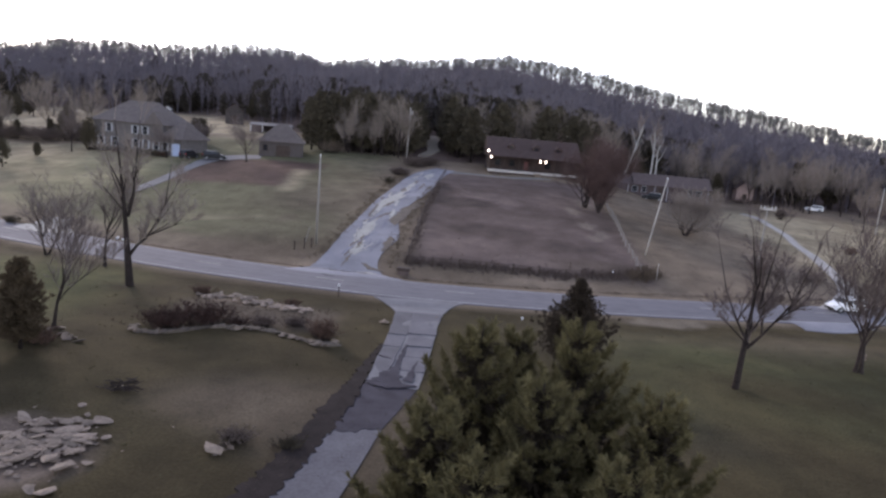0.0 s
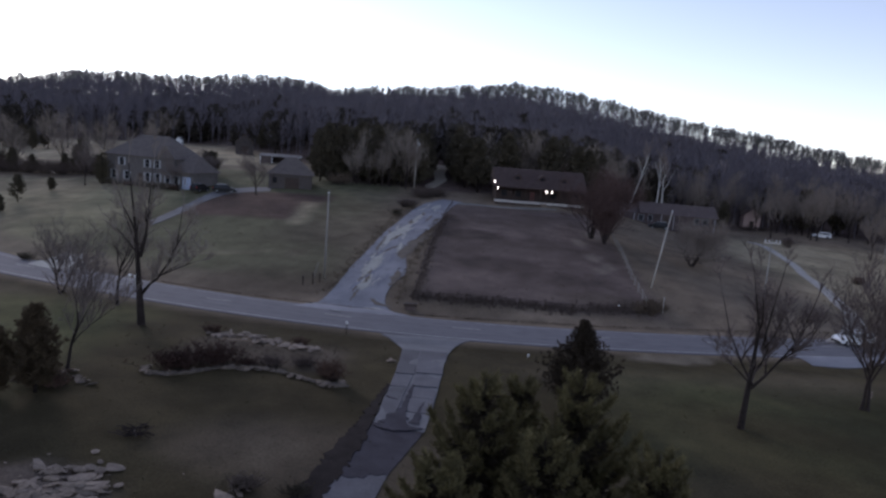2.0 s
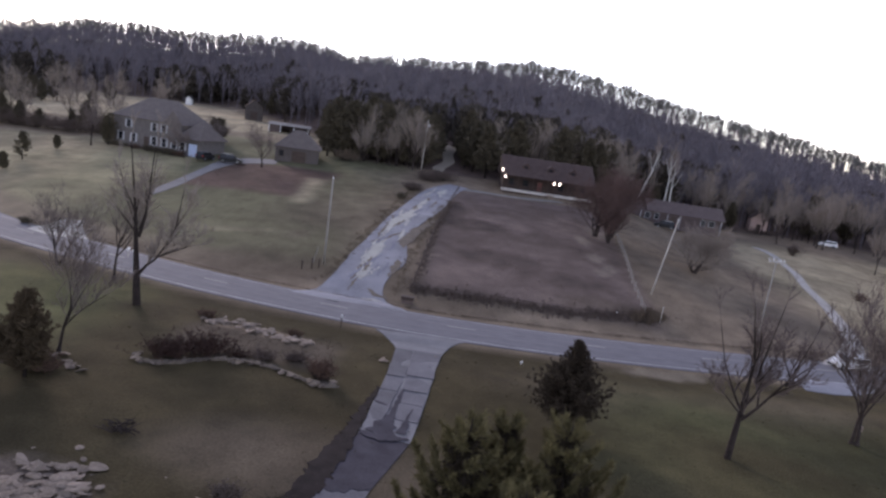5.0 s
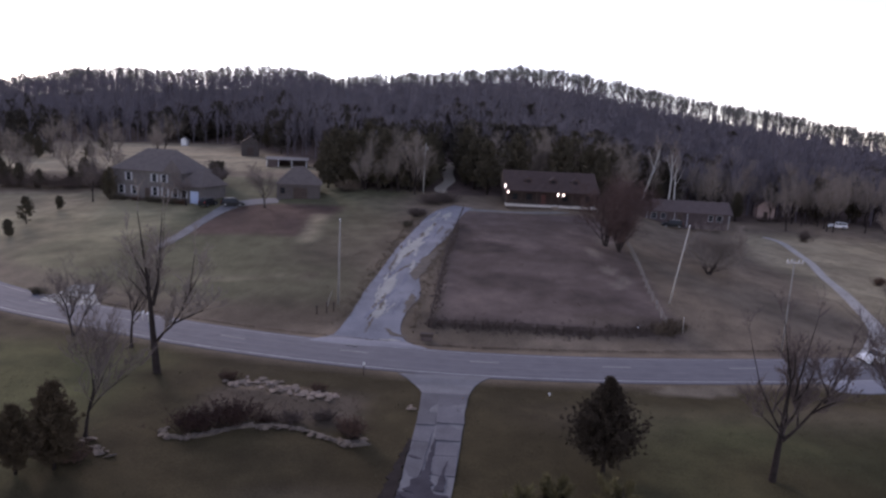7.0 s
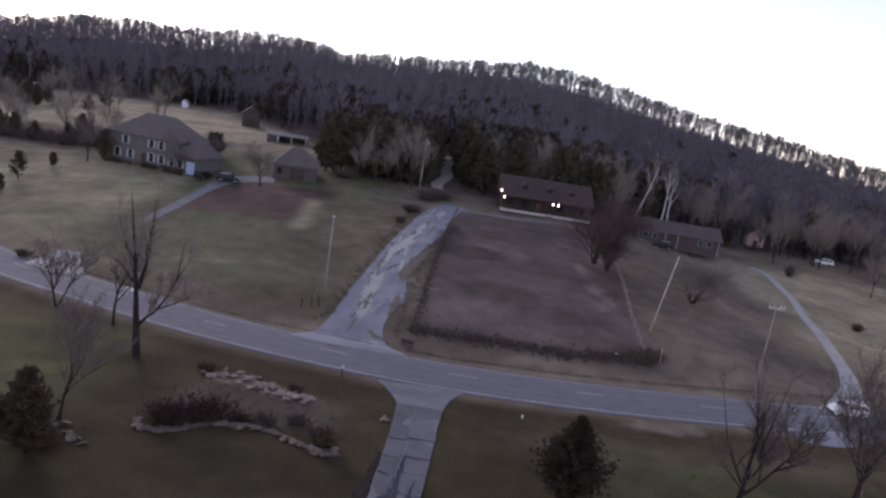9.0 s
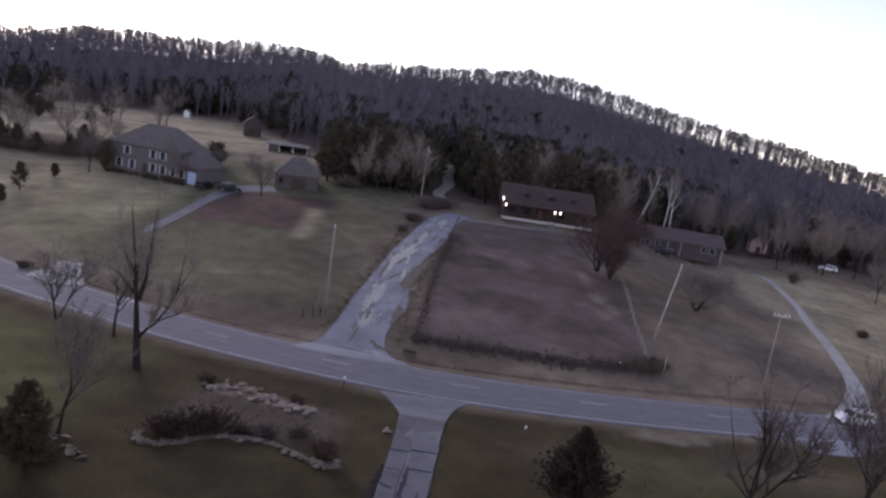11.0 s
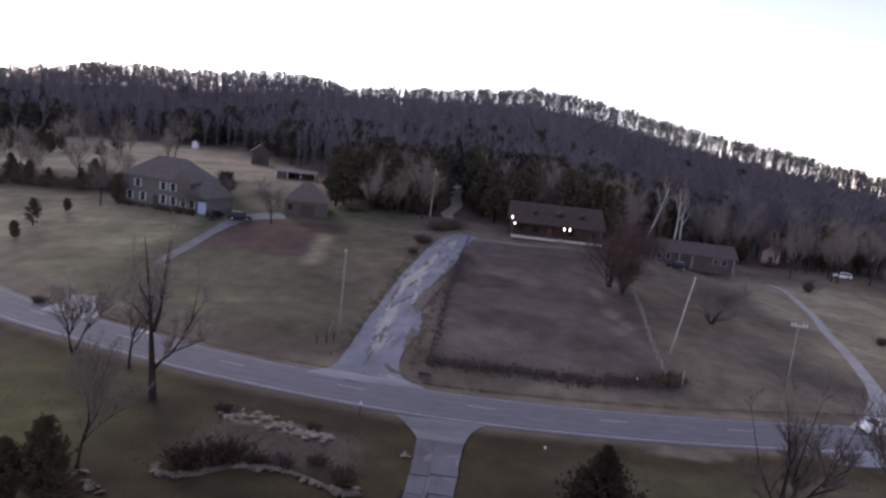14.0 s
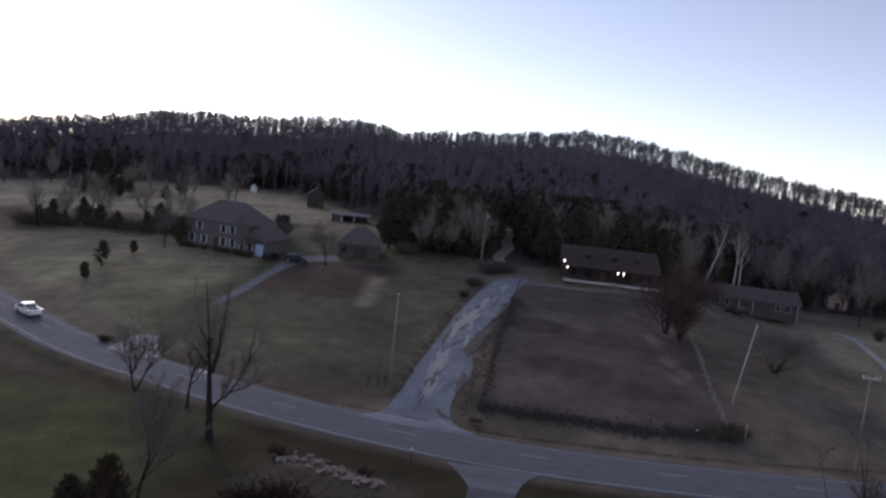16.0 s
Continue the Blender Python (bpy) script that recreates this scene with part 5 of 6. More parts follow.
# ---- poles ----
def utility_pole(name, label, x, y, top, lean=(0, 0), arm=0.0, can=False, radius=0.145, material=None):
    z = gz(x, y)
    h = top - z
    root = thing(name, label, "utility pole", pose(x, y, z - 0.3), "utility poles along the road")
    e = Vector((lean[0] * h, lean[1] * h, h + 0.3))
    b = Build()
    b.tube([(0, 0, 0), e * 0.5, e], [radius, radius * 0.88, radius * 0.7], 8)
    part("pole", b, material or POLE_WOOD, root, smooth=True)
    if arm:
        b = Build()
        b.box(e.x - arm / 2, e.x + arm / 2, e.y - 0.22, e.y - 0.10, e.z - 0.58, e.z - 0.34)
        part("crossarm", b, POLE_WOOD, root)
        for k in (-0.92, -0.45, 0.45, 0.92):
            b = Build()
            q = e.x + k * arm / 2
            b.tube([(q, e.y - 0.16, e.z - 0.36), (q, e.y - 0.16, e.z - 0.2), (q, e.y - 0.16, e.z - 0.08)], [0.03, 0.07, 0.04], 7)
            part("insulator", b, WHITE, root)
    else:
        b = Build()
        b.tube([(e.x, e.y, e.z), (e.x, e.y, e.z + 0.12), (e.x, e.y, e.z + 0.28)], [0.05, 0.09, 0.05], 7)
        part("insulator", b, WHITE, root)
    if can:
        b = Build()
        c = e + Vector((0.42, -0.1, -1.3))
        b.tube([c, c + Vector((0, 0, 0.05)), c + Vector((0, 0, 0.8)), c + Vector((0, 0, 0.88))], [0.2, 0.24, 0.24, 0.12], 10)
        part("transformer", b, STEEL, root, "grey transformer can")
    return root


utility_pole("utility_pole", "weathered wooden utility pole beside the gravel drive", -17.3, 85.0, 12.6, material=POLE_DULL)
utility_pole("utility_pole", "wooden utility pole with a grey transformer before the woods", -12.7, 158.0, 21.2, (0.01, 0), can=True)
utility_pole("utility_pole", "leaning pale wooden utility pole beside the pasture fence", 28.0, 94.0, 13.2, (0.155, 0.02), radius=0.11)
utility_pole("utility_pole", "utility pole with a pale crossarm beyond the road", 37.7, 80.2, 11.9, arm=1.9, radius=0.10, material=POLE_DULL)
utility_pole("utility_pole", "pale utility pole near the far trees", 94.5, 150.0, 12.4)


# ---- fences ----
def fence(name, label, line, gap=3.0, rails=(0.45, 0.95), tall=1.25, material=None):
    root = thing(name, label, "fence")
    pts = []
    for (x0, y0), (x1, y1) in zip(line[:-1], line[1:]):
        n = max(1, round(math.hypot(x1 - x0, y1 - y0) / gap))
        pts += [(x0 + (x1 - x0) * i / n, y0 + (y1 - y0) * i / n) for i in range(n)]
    pts.append(line[-1])
    r2 = random.Random(len(pts))
    post = None
    for x, y in pts:
        if post is None:
            b = Build()
            b.tube([(0, 0, -0.3), (0, 0, tall * 0.5), (0.02, 0, tall)], [0.075, 0.07, 0.06], 6)
            post = part("post", b, material or FENCE_WOOD, root)
        else:
            q = new("post", post.data)
            q.parent = root
            post = q
        post.matrix_basis = pose(x, y, gz(x, y), r2.uniform(-3, 3), r2.uniform(-3, 3), r2.uniform(0, 90))
    for h in rails:
        for (x0, y0), (x1, y1) in zip(pts[:-1], pts[1:]):
            b = Build()
            b.tube([(x0, y0, gz(x0, y0) + h), (x1, y1, gz(x1, y1) + h)], [0.035, 0.035] if len(rails) < 4 else [0.012, 0.012], 4)
            part("rail", b, material or FENCE_WOOD, root)
    return root


fence("pasture_fence", "weathered wooden fence along the pasture's edge", [(25.3, 85.5), (25.8, 97), (27.4, 115), (28.6, 128)], 2.6, (0.5, 1.0), 1.3)
fence("pasture_fence", "low weathered fence between gravel drive and pasture", [(-5.0, 80.6), (-4.7, 92), (-4.4, 108), (-3.4, 128), (-2.6, 140)], 3.2, (0.6, 1.0), 1.2, DARK_WOOD)
fence("pasture_fence", "weathered fence in weeds along the road verge", [(-5.0, 80.6), (5, 80.6), (15, 81.4), (25.3, 84)], 3.2, (0.6, 1.0), 1.2, DARK_WOOD)


# ---- weeds and brush ----
def brush(name, label, spots, size, blades, material, category, seed, width=0.07, wide=0.6):
    """Dead stems in clumps as one joined mass."""
    rnd = random.Random(seed)
    b = Build()
    for x, y in spots:
        s = size * rnd.uniform(0.5, 1.3)
        z = gz(x, y) - 0.05
        for _ in range(blades):
            o = Vector((rnd.gauss(0, 0.35), rnd.gauss(0, 0.35), 0)) * s * wide
            v = Vector((rnd.gauss(0, 0.4), rnd.gauss(0, 0.4), rnd.uniform(0.6, 1.2))) * s
            w = v.cross(Vector((rnd.gauss(0, 1), rnd.gauss(0, 1), 0.2))).normalized() * width * s
            p = Vector((x, y, z)) + o
            b.face(p - w * 0.5, p + w * 0.5, p + v * 0.6 + w, p + v)
    return tagged(part(name, b, material), label, category, kind="stuff")


def along(line, n, spread, seed):
    rnd = random.Random(seed)
    seg = [math.dist(a, c) for a, c in zip(line[:-1], line[1:])]
    out = []
    for _ in range(n):
        u = rnd.uniform(0, sum(seg))
        for (a, c), s in zip(zip(line[:-1], line[1:]), seg):
            if u <= s:
                out.append((a[0] + (c[0] - a[0]) * u / s + rnd.gauss(0, spread), a[1] + (c[1] - a[1]) * u / s + rnd.gauss(0, spread)))
                break
            u -= s
    return out


TAN_GRASS = island_mat("tan_winter_grass", (0.10, 0.077, 0.055), (0.21, 0.165, 0.12))
DARKWEED = island_mat("dark_dead_brush", (0.058, 0.045, 0.040), (0.145, 0.11, 0.097))
brush("fence_brush", "dark dead brush along the pasture fence by the road", along([(-4.6, 81.4), (5, 81.4), (15, 82.2), (26, 84.8)], 1000, 0.8, 1), 0.40, 8, DARKWEED, "brush", 2)
brush("fence_brush", "dark dead brush along the fence beside the gravel drive", along([(-4.9, 80.6), (-4.6, 92), (-4.3, 108), (-3.3, 128)], 340, 0.4, 3), 0.42, 8, DARKWEED, "brush", 4)
brush("fence_corner_brush", "tangled brown brush at the pasture's corner", along([(24, 84), (27, 86)], 130, 0.7, 5), 0.9, 9, WEED, "brush", 6)
brush("drive_bank_weeds", "dead weeds on the gravel drive's banks", along([(-16.5, 80), (-15.4, 88), (-14.2, 104), (-12.6, 124), (-11, 136)], 330, 0.5, 7) + along([(-7.0, 79), (-6.6, 90), (-6.0, 104), (-4.6, 122)], 240, 0.5, 8), 0.40, 8, TAN_GRASS, "weeds", 9, 0.07, 1.1)
brush("verge_grass", "tufts of tan winter grass on the road verges", [(x, float(road_y(x)) + s * random.Random(i).uniform(4.9, 7.5)) for i, (x, s) in enumerate((random.Random(k).uniform(-60, 60), 1) for k in range(1100))], 0.24, 7, TAN_GRASS, "grass", 10, 0.07, 1.2)


# ---- groves ----
rg = random.Random(77)
cedars = []
for k in range(4):
    cedars.append(evergreen("cedar_tree", "dark green cedar in the grove behind the pasture", -36 + k * 1.5, 160 + 2 * k, 12.5, 2.3 + 0.5 * k, 200 + k, 150, 1.05, group="cedars of the dark grove", ragged=0.55, round_=0.55 + 0.12 * k, blades=5))
grove = []
for _ in range(64):
    x = rg.uniform(-35, -12)
    grove.append((x, rg.uniform(160, 196), rg.uniform(0.55, 1.2), rg.uniform(0, 360)))
for _ in range(46):
    x = rg.uniform(-4, 34)
    grove.append((x, rg.uniform(162, 200), rg.uniform(0.7, 1.25), rg.uniform(0, 360)))
for _ in range(11):
    x = rg.uniform(40, 118)
    grove.append((x, rg.uniform(186, 232) + max(0, x - 70) * 0.1, rg.uniform(0.6, 1.05), rg.uniform(0, 360)))
for _ in range(44):
    grove.append((rg.uniform(-95, -36), rg.uniform(290, 345), rg.uniform(0.6, 1.0), rg.uniform(0, 360)))
for x, y in ((-160, 222), (-152, 218), (-128, 214), (-100, 160), (-107, 158), (-96, 159), (-118, 160), (-113, 159), (-128, 161), (-131, 160), (-150, 216), (-163, 219), (-168, 226), (-84, 262), (-136, 238), (-155, 226), (-158, 229), (-161.5, 227), (-166, 231), (-170, 232), (-148, 224), (-146, 215), (-174, 228)):
    grove.append((x, y, rg.uniform(0.4, 0.65), rg.uniform(0, 360)))
for i, (x, y, s, a) in enumerate(grove):
    if -11.8 < x < -5.0 and y < 214:
        continue
    copy_thing(cedars[i % 4], pose(x, y, gz(x, y) - 0.1, 0, 0, a) @ Matrix.Scale(s, 4))

bares = []
for k in range(4):
    bares.append(bare_tree("bare_tree", "leafless grey-brown tree at the edge of the woods", 26 + 3.0 * k, 166 + 2 * k, 13.0, 300 + k, 3 + k % 2, 0.18, TWIG_GREY, spread=0.4, low=0.3, group="leafless trees at the woods' edge"))
edge = []
for _ in range(46):
    x = rg.uniform(-4, 40)
    edge.append((x, rg.uniform(164, 200)))
for _ in range(70):
    x = rg.uniform(36, 125)
    y = rg.uniform(176, 235)
    if not (38 < x < 60 and y < 187):
        edge.append((x, y))
for _ in range(26):
    edge.append((rg.uniform(-38, -13), rg.uniform(157, 210)))
for _ in range(11):
    edge.append((rg.uniform(-29, -13), rg.uniform(155, 160)))
for _ in range(15):
    edge.append((rg.uniform(-215, -95), rg.uniform(205, 250)))
for _ in range(10):
    edge.append((rg.uniform(-140, -88), rg.uniform(156, 168)))
for _ in range(20):
    edge.append((rg.uniform(80, 150), rg.uniform(150, 178)))
for _ in range(75):
    edge.append((rg.uniform(58, 175), rg.uniform(190, 262)))
for i, (x, y) in enumerate(edge):
    if -11.8 < x < -5.0:
        continue
    copy_thing(bares[i % 4], pose(x, y, gz(x, y) - 0.1, 0, 0, rg.uniform(0, 360)) @ Matrix.Scale(rg.uniform(0.6, 1.1), 4))
for x, y, h, s in ((-43.9, 136.4, 9.0, 311), (-83.5, 141, 9, 312), (-60.5, 152, 7.5, 313), (-61.0, 137.2, 7.0, 314)):
    bare_tree("yard_tree", "leafless round-headed tree in the large house's yard", x, y, h, s, 4, 0.17, spread=0.62, low=0.3)
for x, y, h in ((-83.4, 114.4, 3.2), (-85.5, 122.2, 5.5), (-86.4, 133.9, 3.0), (-62.0, 146, 4.5), (-80.6, 142.6, 7.5), (-82.2, 144.5, 6.5)):
    evergreen("small_evergreen", "small dark ornamental evergreen on the pale field", x, y, h, h * 0.22, int(h * 10), 110, 0.34, BROWN_GREEN, ragged=0.55, round_=0.45)


# ---- garden beds, stones and small things ----
def stone_mesh(seed, flat=0.6, material=STONE):
    rnd = random.Random(seed)
    bm = bmesh.new()
    bmesh.ops.create_icosphere(bm, subdivisions=2, radius=0.62)
    k = [Vector((rnd.gauss(0, 1), rnd.gauss(0, 1), rnd.gauss(0, 1))).normalized() for _ in range(11)]
    cut = [rnd.uniform(0.17, 0.40) for _ in k]
    for v in bm.verts:
        for n, c in zip(k, cut):
            d = v.co.dot(n) - c
            if d > 0:
                v.co -= n * d
        v.co.z *= flat
    me = bpy.data.meshes.new("stone")
    bm.to_mesh(me)
    bm.free()
    me.materials.append(material)
    return me


STONES = [stone_mesh(500 + i, 0.26 + 0.07 * (i % 4)) for i in range(14)]
EDGE_STONES = [stone_mesh(540 + i, 0.26 + 0.07 * (i % 4), EDGE_STONE) for i in range(12)]
FLAT_SLABS = [stone_mesh(580 + i, 0.20 + 0.05 * (i % 3)) for i in range(10)]


def lay_stones(root, spots, name="stone", meshes=STONES):
    for i, (x, y, s) in enumerate(spots):
        r2 = random.Random(i * 7 + int(x * 10))
        ob = new(name, meshes[i % len(meshes)])
        ob.parent = root
        ob.matrix_basis = pose(x, y, gz(x, y) + 0.12 * s, r2.uniform(-14, 14), r2.uniform(-14, 14), r2.uniform(0, 360)) @ Matrix.Diagonal((s * r2.uniform(0.9, 1.6), s * r2.uniform(0.7, 1.1), s * r2.uniform(0.8, 1.2), 1))


def run(line, gap, size, seed, spread=0.2):
    rnd = random.Random(seed)
    out = []
    for (x0, y0), (x1, y1) in zip(line[:-1], line[1:]):
        n = max(1, int(math.hypot(x1 - x0, y1 - y0) / gap))
        for i in range(n):
            u = (i + rnd.random()) / n
            out.append((x0 + (x1 - x0) * u + rnd.gauss(0, spread), y0 + (y1 - y0) * u + rnd.gauss(0, spread), size * rnd.uniform(0.55, 1.35)))
    return out


BED = [(-23.9, 50.2), (-23.5, 49.1), (-22.0, 49.0), (-20.4, 49.8), (-19.0, 50.9), (-17.6, 51.5), (-15.4, 51.9), (-13.4, 51.6), (-11.2, 50.8), (-8.8, 49.7), (-7.6, 50.4)]
b = Build()
strip(b, spline([(x, y + 0.15, 0.6 + 0.25 * math.sin(3 * x)) for x, y in BED], 0.5), 0.6, 0.03, 0.35, follow, 0.1)
tagged(part("bed_bank", b, mat("tan_bank_earth", (0.10, 0.08, 0.062), (0.19, 0.155, 0.12), 1.2, 0.95, bump=0.8)), "low tan earth bank along the garden bed", "earth bank", kind="structure")
bed = thing("garden_bed_edging", "curved edging of pale rough limestone round a garden bed", "stone edging")
lay_stones(bed, [(x, y, s) for x, y, s in run(BED, 0.17, 0.62, 3, 0.2)], "stone", EDGE_STONES)
back = thing("garden_bed_stones", "low heap of pale limestone at the back of the bed", "stone edging")
lay_stones(back, run([(-22.3, 60.2), (-20.4, 61.2), (-18.6, 61.2), (-17.2, 59.6), (-14.6, 59.2), (-12.3, 59.0)], 0.14, 0.85, 4, 0.45), "stone", FLAT_SLABS)
left = thing("cedar_bed_stones", "pale stones scattered round the cedars' bed", "stone edging")
lay_stones(left, run([(-31.2, 45.2), (-29.6, 47.2), (-28.0, 46.4), (-25.8, 45.4)], 0.5, 0.6, 5, 0.3) + [(-25.4, 45.2, 0.9), (-26.4, 45.5, 1.0)], "stone", EDGE_STONES)
heap = thing("rock_pile", "spread of broken pale limestone slabs on bare soil", "rock pile")
rr = random.Random(9)
lay_stones(heap, [(-18.9 + rr.gauss(0, 1.25), 31.0 + rr.gauss(0, 1.35), rr.uniform(0.25, 0.6) + rr.random() ** 2 * 0.75) for _ in range(210)] + [(-18.9 + rr.gauss(0, 1.5), 31.0 + rr.gauss(0, 1.5), rr.uniform(0.12, 0.3)) for _ in range(80)], "slab", FLAT_SLABS)
lone = thing("lawn_boulder", "pale flat boulder lying on the lawn", "boulder")
lay_stones(lone, [(-10.6, 32.4, 1.25), (-9.9, 32.8, 0.5), (-11.1, 32.7, 0.55), (-10.2, 33.2, 0.45), (-10.4, 31.9, 0.35)], "stone", STONES[3:4])
kerb = thing("driveway_stones", "pale stones at the driveway's edge", "stone edging")
lay_stones(kerb, [(-4.75, 57.6, 0.8), (-4.9, 58.3, 0.5), (-0.2, 60.6, 0.5), (-7.9, 50.9, 0.8)])


def shrub(name, label, x, y, wide, tall, material, seed, stems=240):
    """A leafless or dry shrub: a fan of stems with thin side twigs."""
    rnd = random.Random(seed)
    root = thing(name, label, "shrub", on_ground(x, y, 0, 0.03))
    st, lf = Build(), Build()
    for _ in range(stems // 3):
        o = Vector((rnd.gauss(0, 0.22) * wide, rnd.gauss(0, 0.18) * wide, 0))
        d = Vector((o.x * 0.7 + rnd.gauss(0, 0.16) * wide, o.y * 0.7 + rnd.gauss(0, 0.16) * wide, tall * rnd.uniform(0.45, 1.1)))
        st.tube([o, o + d * 0.55, o + d], [0.016, 0.011, 0.005], 3, cap=False)
        for _ in range(9):
            q = o + d * rnd.uniform(0.25, 1.0)
            v = Vector((rnd.gauss(0, 0.6), rnd.gauss(0, 0.6), rnd.uniform(0.1, 1.0))).normalized() * tall * rnd.uniform(0.12, 0.35)
            w = v.cross(Vector((rnd.gauss(0, 1), rnd.gauss(0, 1), 0.4))).normalized() * 0.022
            lf.face(q - w, q + v * 0.5 - w * 1.4, q + v, q + v * 0.5 + w * 1.4)
    part("stem_frame", st, BARK, root)
    part("foliage", lf, material, root)
    return root


DRY_RED = island_mat("dark_red_brown_leaves", (0.028, 0.015, 0.013), (0.078, 0.044, 0.036))
TWIG_DULL = island_mat("dull_brown_thicket", (0.075, 0.055, 0.05), (0.15, 0.115, 0.10))
GREY_STEM = island_mat("grey_dead_stems", (0.075, 0.058, 0.05), (0.19, 0.15, 0.13))
for x, y, w, h, m, s, lab in ((-21.6, 50.9, 3.0, 1.4, DRY_RED, 1, "dark red-brown shrub behind the bed's edging"), (-19.2, 52.4, 3.0, 1.6, DRY_RED, 2, "dark red-brown shrub behind the bed's edging"),
                              (-16.6, 52.9, 1.5, 0.5, DRY_RED, 3, "low red-brown shrub in the garden bed"), (-14.4, 53.0, 1.7, 0.8, TWIG_DULL, 4, "low brown shrub in the garden bed"),
                              (-8.9, 51.2, 1.6, 1.5, DRYLEAF, 6, "dark brown shrub at the bed's end"), (-9.6, 52.2, 1.3, 0.8, DRYLEAF, 7, "brown shrub at the bed's end"),
                              (-23.0, 61.8, 1.4, 0.7, DRYLEAF, 8, "brown shrub at the back of the bed"), (-14.0, 60.6, 1.2, 0.6, DRYLEAF, 9, "low grey leafless shrub in the garden bed"),
                              (-29.2, 45.2, 2.6, 0.8, DRYLEAF, 11, "reddish-brown low shrub under the cedars"), (-27.8, 44.4, 2.0, 0.6, DRYLEAF, 12, "reddish-brown low shrub under the cedars"),
                              (-11.8, 54.0, 1.5, 0.7, TWIG_DULL, 19, "low brown leafless shrub in the garden bed"), (-10.0, 33.6, 1.4, 0.7, GREY_STEM, 20, "grey leafless shrub beside the boulder"),
                              (-7.0, 33.6, 1.1, 0.5, CEDAR, 13, "small dark shrub beside the driveway"), (-12.8, 124.8, 1.6, 1.2, CEDAR, 14, "small dark shrub beside the gravel drive"),
                              (-11.6, 133, 2.6, 1.6, DARKWEED, 15, "dark leafless shrub by the top of the gravel drive"), (-9.4, 145.5, 5.0, 2.2, DARKWEED, 16, "dark leafless shrub by the top of the gravel drive"),
                              (-58.9, 86.3, 1.6, 0.9, CEDAR, 17, "dark shrub at the house drive's mouth"), (-6.6, 147.5, 4.0, 2.2, DARKWEED, 18, "dark leafless shrub by the top of the gravel drive")):
    shrub("shrub", lab, x, y, w, h, m, s, 300 if w < 2.5 else 620)

house_at = pose(-70.3, 142.2, 6.9, 0, 0, -12.8)
for k, (lx, ly, w, h, m) in enumerate(((-9.6, -1.0, 1.8, 1.0, CEDAR), (-7.4, -1.1, 1.9, 0.9, CEDAR), (-4.0, -1.0, 1.6, 0.9, DRYLEAF), (-0.4, -1.1, 1.8, 1.1, CEDAR), (1.6, -1.0, 1.7, 0.9, CEDAR), (4.2, -1.2, 1.9, 1.1, CEDAR), (6.4, -1.8, 1.8, 1.2, CEDAR), (8.6, -2.2, 1.8, 1.0, DRYLEAF))):
    p = house_at @ Vector((lx, ly, 0))
    shrub("foundation_shrub", "dark clipped shrub along the large house's front wall", p.x, p.y, w, h, m, 80 + k, 330)
rh = random.Random(37)
for k in range(26):
    u = k / 25
    shrub("hedge_shrub", "brown leafless hedgerow shrub at the pale field's edge", -137 + 47 * u + rh.uniform(-0.8, 0.8), 160.5 - 2.5 * u + rh.uniform(-1.2, 1.2), rh.uniform(3.0, 5.0), rh.uniform(2.2, 4.4), TWIG_DULL, 120 + k, 260)
for k, (x, y, w, h, m, lab) in enumerate(((72.3, 120.2, 1.7, 1.3, DRYLEAF, "orange-brown shrub on the pale field"), (77.5, 159.0, 2.4, 2.6, DARKWEED, "dark leafless shrub below the woods"), (81.5, 192.0, 3.2, 1.4, DARKWEED, "dark leafless brush before the pink shed"), (85.6, 192.5, 2.8, 1.2, DARKWEED, "dark leafless brush before the pink shed"))):
    shrub("field_shrub", lab, x, y, w, h, m, 180 + k, 300)
shrub("pale_shrub", "pale tan shrub at the dark grove's foot", -30.2, 154.5, 4.0, 2.6, WEED, 160, 420)
evergreen("rounded_evergreen", "dark rounded evergreen at the garage wing's end", -63.4, 160.0, 5.6, 2.2, 91, 190, 0.5, round_=0.35)

# a heap of dead branches on the lawn
pile = thing("branch_pile", "dark heap of cut branches on the lawn", "branch pile", on_ground(-18.6, 38.2))
rr = random.Random(4)
for k in range(26):
    a, ln = rr.uniform(0, 6.28), rr.uniform(0.7, 1.9)
    c = Vector((rr.gauss(0, 0.6), rr.gauss(0, 0.35), rr.uniform(0.05, 0.4)))
    d = Vector((math.cos(a), math.sin(a) * 0.6, rr.uniform(-0.12, 0.2))) * ln / 2
    b = Build()
    b.tube([c - d, c + Vector((0, 0, 0.05)), c + d], [0.05, 0.04, 0.02], 5)
    part("branch", b, BARK, pile)
lay_stones(thing("pile_stone", "small pale stone on the branch heap", "stone"), [(-18.9, 38.5, 0.45)])


def marker(name, label, category, x, y, tall, head, head_m, post_m, r=0.04):
    root = thing(name, label, category, on_ground(x, y))
    b = Build()
    b.tube([(0, 0, -0.2), (0, 0, tall)], [r, r * 0.9], 6)
    part("post", b, post_m, root)
    b = Build()
    w, d, h = head
    b.box(-w / 2, w / 2, -d / 2, d / 2, tall - 0.02, tall + h)
    part("head", b, head_m, root, bevel=0.02)
    return root


